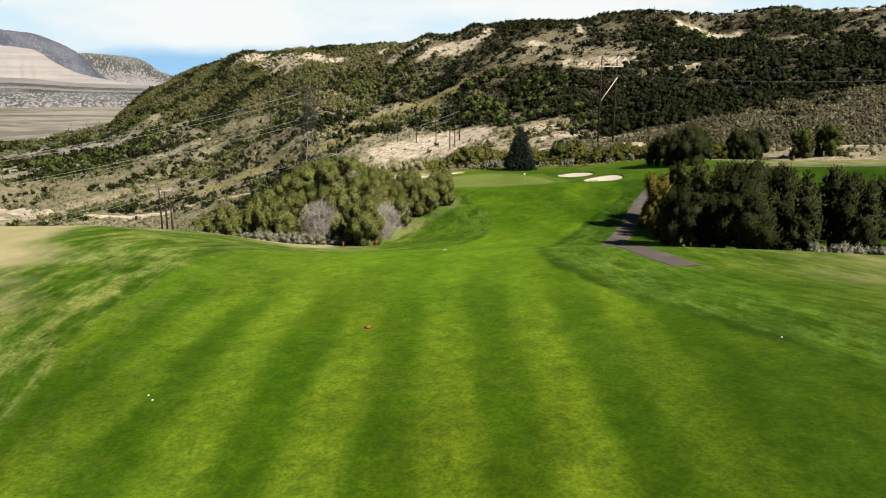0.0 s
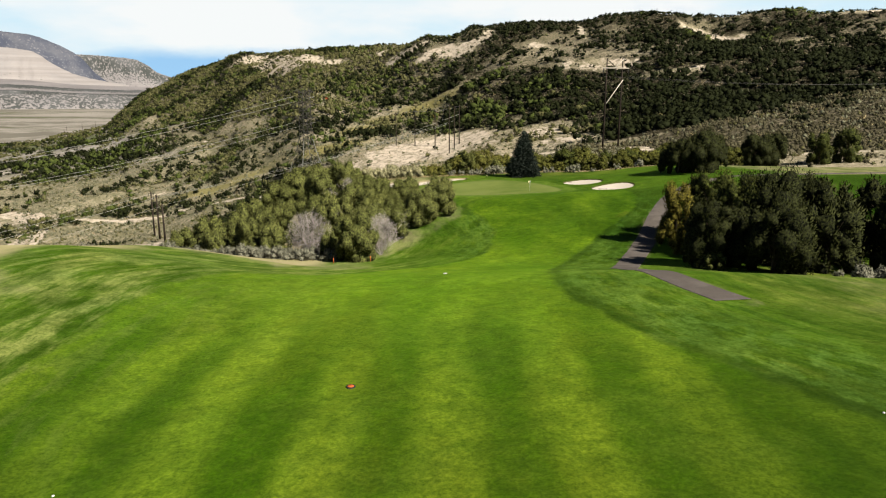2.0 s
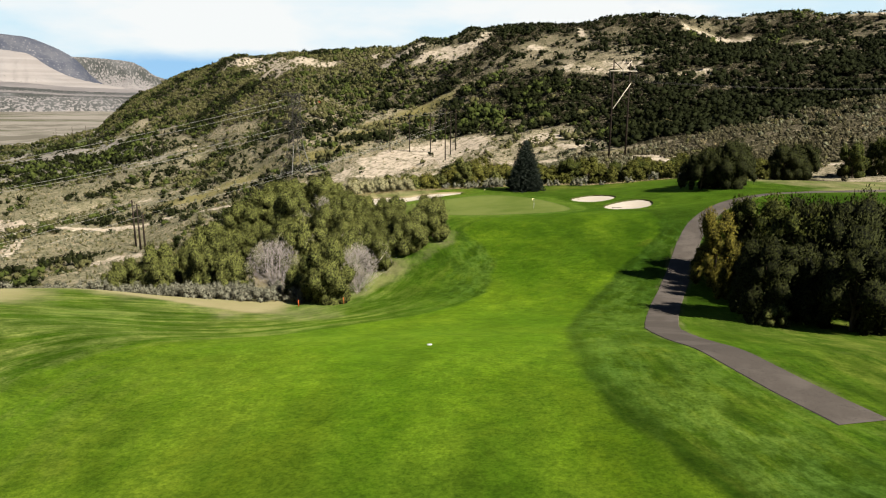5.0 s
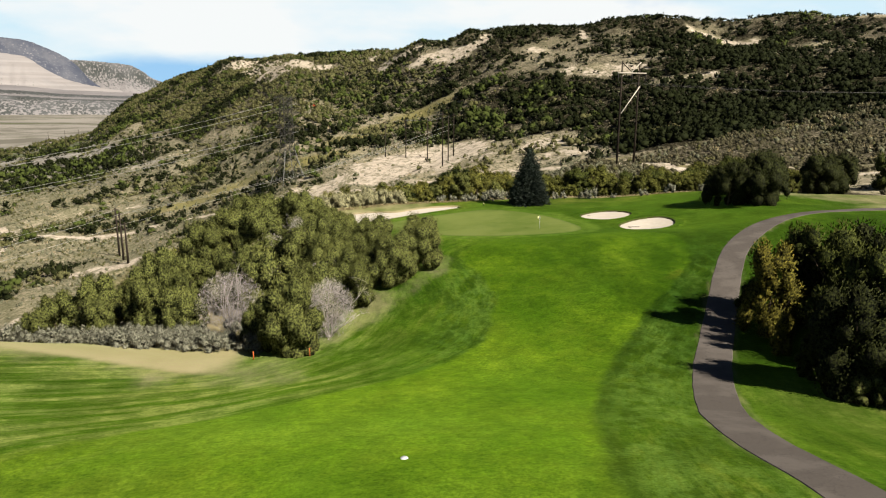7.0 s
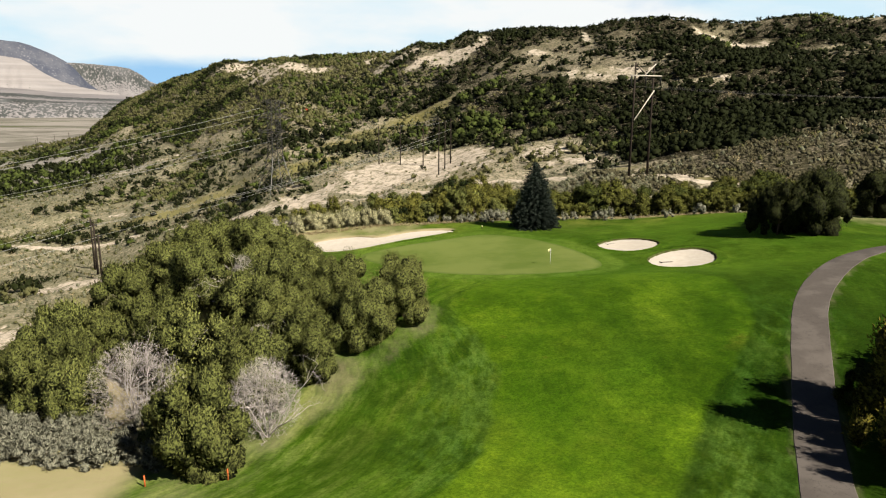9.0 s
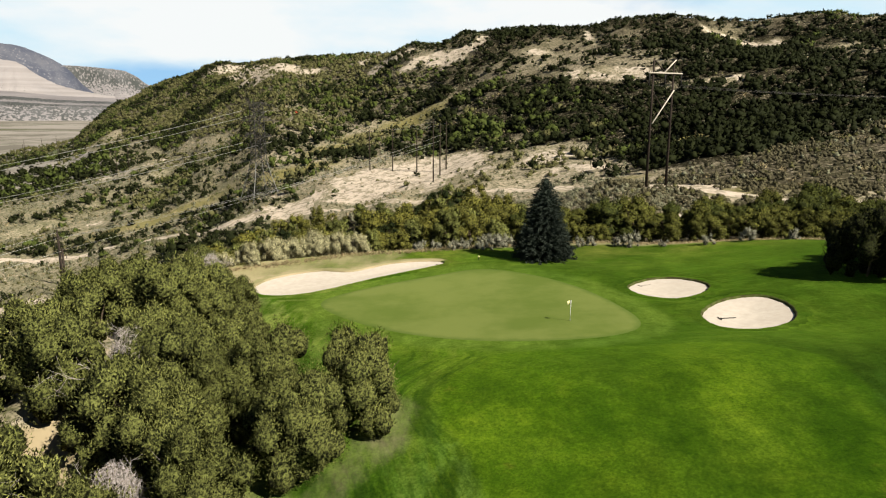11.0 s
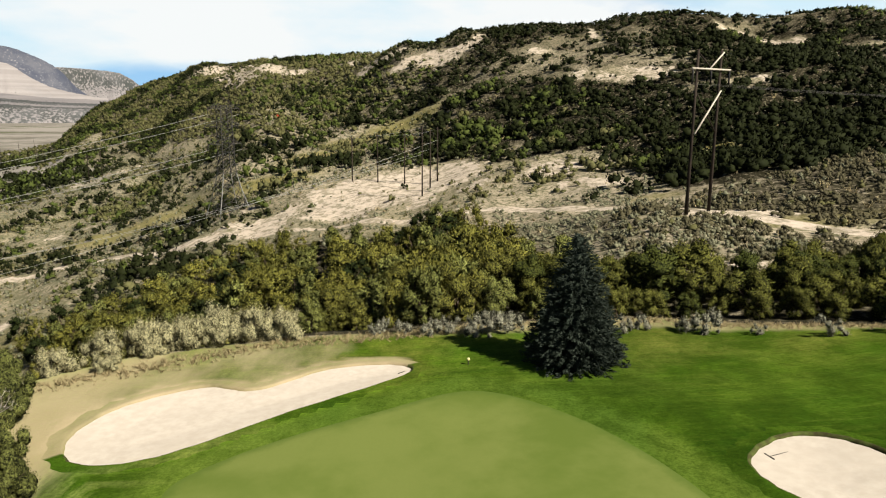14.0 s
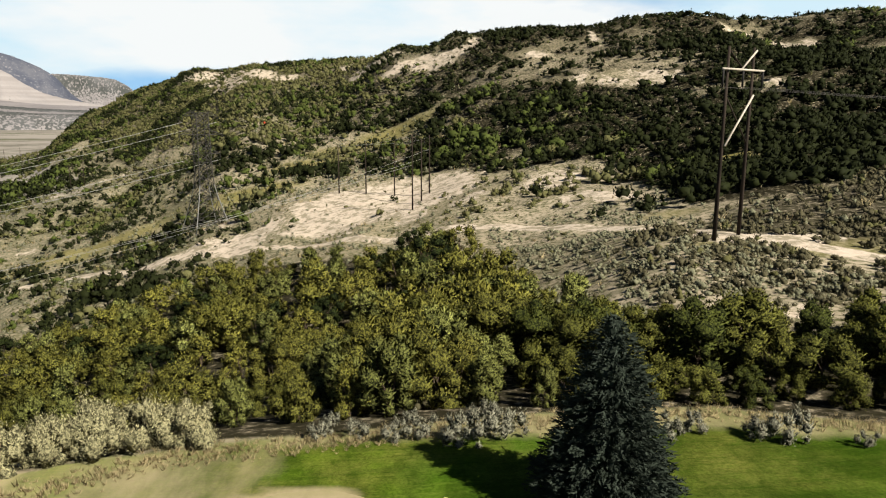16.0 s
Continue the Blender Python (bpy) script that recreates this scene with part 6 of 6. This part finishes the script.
def wood_pole(x, y, h, label, group, arms=((0.93, 1.6),), turn=0.0, thick=0.3):
    root = tagged(new("utility_pole"), label, "pole", group)
    root.matrix_basis = pose(x, y, gz(x, y), 0, 0, turn)
    beam("pole", (0, 0, -0.5), (0, 0, h), thick, POLE, root, "", thick * 0.62)
    for s, half in arms:
        bar = beam("crossarm", (-half, 0.22, h * s), (half, 0.22, h * s), 0.13, POLE, root)
        for u in (-0.9, 0.9):
            beam("insulator", (half * u, 0.22, h * s - 1.0), (half * u, 0.22, h * s), 0.12, IRON, bar, "dark insulator")
    return root


SLOPE_POLES = [(-26.5, 405, 19), (-15.5, 401, 20), (-4.0, 393, 20), (3.6, 362, 25), (6.4, 374, 22), (9.2, 384, 21)]
for x, y, h in SLOPE_POLES:
    wood_pole(x, y, h, "tall dark wooden power pole on the bare slope", "poles on the bare slope", ((0.95, 1.3),), -30)
VALLEY_POLES = [(-148.0, 353.0, 23.0), (-138.5, 336.5, 21.6), (-131.7, 326.0, 17.8)]
for x, y, h in VALLEY_POLES:
    wood_pole(x, y, h, "dark wooden power pole in a tight row of three", "poles on the valley edge", ((0.96, 1.3), (0.84, 1.3)), 35, 0.52)
for x, y, h in ((-262, 655, 22), (-254, 660, 22)):
    wood_pole(x, y, h, "pale far power pole on the lower slope", "poles on the lower slope", ((0.9, 3.0),), 10)
for x, y, h in ((-500, 930, 27), (-484, 940, 27), (-470, 948, 27), (-455, 925, 24), (-440, 930, 24), (-520, 960, 24)):
    wood_pole(x, y, h, "thin power pole far off in the valley", "poles in the valley", (), 0)


def h_frame(x0, y0, x1, y1, h):
    """Two poles with a crossarm, X braces and a peak brace."""
    root = tagged(new("transmission_frame"), "tall wooden H-frame power structure with pale braces", "power structure")
    root.location = (x0, y0, gz(x0, y0))
    d = np.array([x1 - x0, y1 - y0, 0.0])
    zb = gz(x1, y1) - gz(x0, y0)
    u = d / np.linalg.norm(d)
    lean = np.array([0.9, -0.3, 0.0])
    b0, b1 = np.array([0, 0, 0.0]), d + np.array([0, 0, zb])
    t0, t1 = np.array([0, 0, h]), d + np.array([0, 0, h + 0.4])

    def on(k, s):
        return (b0, b1)[k] + ((t0, t1)[k] - (b0, b1)[k]) * s
    for k in (0, 1):
        beam("pole", on(k, -0.02), on(k, 1.0), 0.34, POLE, root, "dark wooden pole", 0.20)
    side = np.array([-u[1], u[0], 0]) * -0.45
    bar = beam("crossarm", on(0, 0.885) - u * 2.8 + side, on(1, 0.885) + u * 3.4 + side, 0.17, PALEWOOD, root, "weathered crossarm")
    beam("brace", on(0, 0.50) + side, on(1, 0.755) + side, 0.16, PALEWOOD, root, "pale diagonal brace")
    beam("brace", on(1, 0.50), on(0, 0.755), 0.12, POLE, root)
    beam("peak_brace", on(0, 0.885) + u * d[0] * 0.55 + side, on(1, 0.985) + side, 0.15, PALEWOOD, root, "pale peak brace")
    beam("peak_brace", on(1, 0.885) - u * d[0] * 0.55, on(0, 0.985), 0.12, POLE, root)
    for o in (on(0, 0.885) - u * 2.5, (on(0, 0.885) + on(1, 0.885)) / 2, on(1, 0.885) + u * 3.1):
        beam("insulator_string", o + side + np.array([0, 0, -2.6]), o + side, 0.16, IRON, bar)
    return [np.array([x0, y0, gz(x0, y0)]) + o + side + np.array([0, 0, -2.6]) for o in (on(0, 0.885) - u * 2.5, (on(0, 0.885) + on(1, 0.885)) / 2, on(1, 0.885) + u * 3.1)]


h_ends = h_frame(53.8, 239.4, 60.6, 246.0, 29.2)


def lattice_tower(x, y, h, half, turn):
    root = tagged(new("lattice_tower"), "steel lattice transmission tower with three arm pairs", "pylon")
    root.matrix_basis = pose(x, y, gz(x, y) - 1.0, 0, 0, turn)
    lev = [0, 0.14, 0.28, 0.40, 0.50, 0.59, 0.67, 0.75, 0.82, 0.89, 0.95, 1.0]
    wid = np.interp(lev, [0, 0.36, 0.5, 1.0], [half, half * 0.42, half * 0.36, half * 0.32])
    lace = []
    for i in range(len(lev) - 1):
        a, b, wa, wb = lev[i] * h, lev[i + 1] * h, wid[i], wid[i + 1]
        ca = [(-wa, -wa, a), (wa, -wa, a), (wa, wa, a), (-wa, wa, a)]
        cb = [(-wb, -wb, b), (wb, -wb, b), (wb, wb, b), (-wb, wb, b)]
        for k in range(4):
            lace.append(stick(ca[k], cb[(k + 1) % 4], 0.11, sides=4))
            lace.append(stick(ca[(k + 1) % 4], cb[k], 0.11, sides=4))
            lace.append(stick(cb[k], cb[(k + 1) % 4], 0.08, sides=4))
    for ux, uy in ((-1, -1), (1, -1), (1, 1), (-1, 1)):
        me = mesh_of("leg", *tube(np.column_stack([ux * wid, uy * wid, np.array(lev) * h]), np.full(len(lev), 0.2), 4), STEEL)
        me.materials.append(RUST)
        me.polygons.foreach_set("material_index", np.repeat([int(v >= 0.40) for v in lev[:-1]], 8).astype(np.int32))
        part("leg", me, root, "steel corner leg, pale at the foot")
    part("lacing", mesh_of("lacing", *join(lace), RUST), root, "dark crossed lacing")
    tips = []
    for s, reach in ((0.66, 7.0), (0.82, 8.2), (0.975, 6.6)):
        w = np.interp(s, lev, wid)
        for sg in (-1, 1):
            arm = []
            tip = (sg * reach, 0, s * h)
            for o in (-w, w):
                arm.append(stick((sg * w, o, s * h), tip, 0.10, sides=4))
                arm.append(stick((sg * w, o, s * h + 2.0), tip, 0.09, sides=4))
            for q in (0.35, 0.65):
                arm.append(stick((sg * (w + (reach - w) * q), -w * (1 - q), s * h), (sg * (w + (reach - w) * q), w * (1 - q), s * h + 2.0 * (1 - q)), 0.07, sides=4))
            tips.append(root.matrix_basis @ Vector((sg * reach, 0, s * h - 2.4)))
            bar = part("arm", mesh_of("arm", *join(arm), RUST), root)
            part("insulator_string", mesh_of("insulator_string", *stick((sg * reach, 0, s * h - 2.4), tip, 0.14, sides=4), IRON), bar)
    return tips


tower_tips = lattice_tower(-77, 398, 45.0, 7.0, 40)


def wire(p, q, sag, radius=0.085, metal=WIRE, name="power_line", label="thin pale power conductor sagging between poles"):
    p, q = np.asarray(p, float), np.asarray(q, float)
    s = np.linspace(0, 1, 25)
    pts = p + np.outer(s, q - p)
    pts[:, 2] -= 4 * sag * s * (1 - s)
    me = mesh_of(name, *tube(pts, np.full(25, radius), 4), metal)
    return tagged(new(name, me), label, "power line", "power lines")


def top(rows, k, f=0.95):
    x, y, h = rows[k]
    return (x, y, gz(x, y) + h * f)


for k in range(3):
    wire(top(VALLEY_POLES, k, 0.97 - 0.12 * (k == 0)), top(SLOPE_POLES, 3 + k, (0.60, 0.67, 0.76)[k]), 2.5, (0.045, 0.035, 0.035)[k])
    a = np.array(top(VALLEY_POLES, k, 0.95))
    wire(a, a + np.array([-190, -150, -22 - 3 * k]), 7.0, 0.045)
    wire(top(SLOPE_POLES, k), top(SLOPE_POLES, 3 + k, 0.97), 0.5, 0.04)
for tip in tower_tips[:2] + tower_tips[4:]:
    wire(tip, np.array(tip) + np.array([-420, -40, -55.0]), 14.0, 0.07)
for e in h_ends:
    wire(e, e + np.array([150, 8, 1.0]), 3.0, 0.02, DARKWIRE)
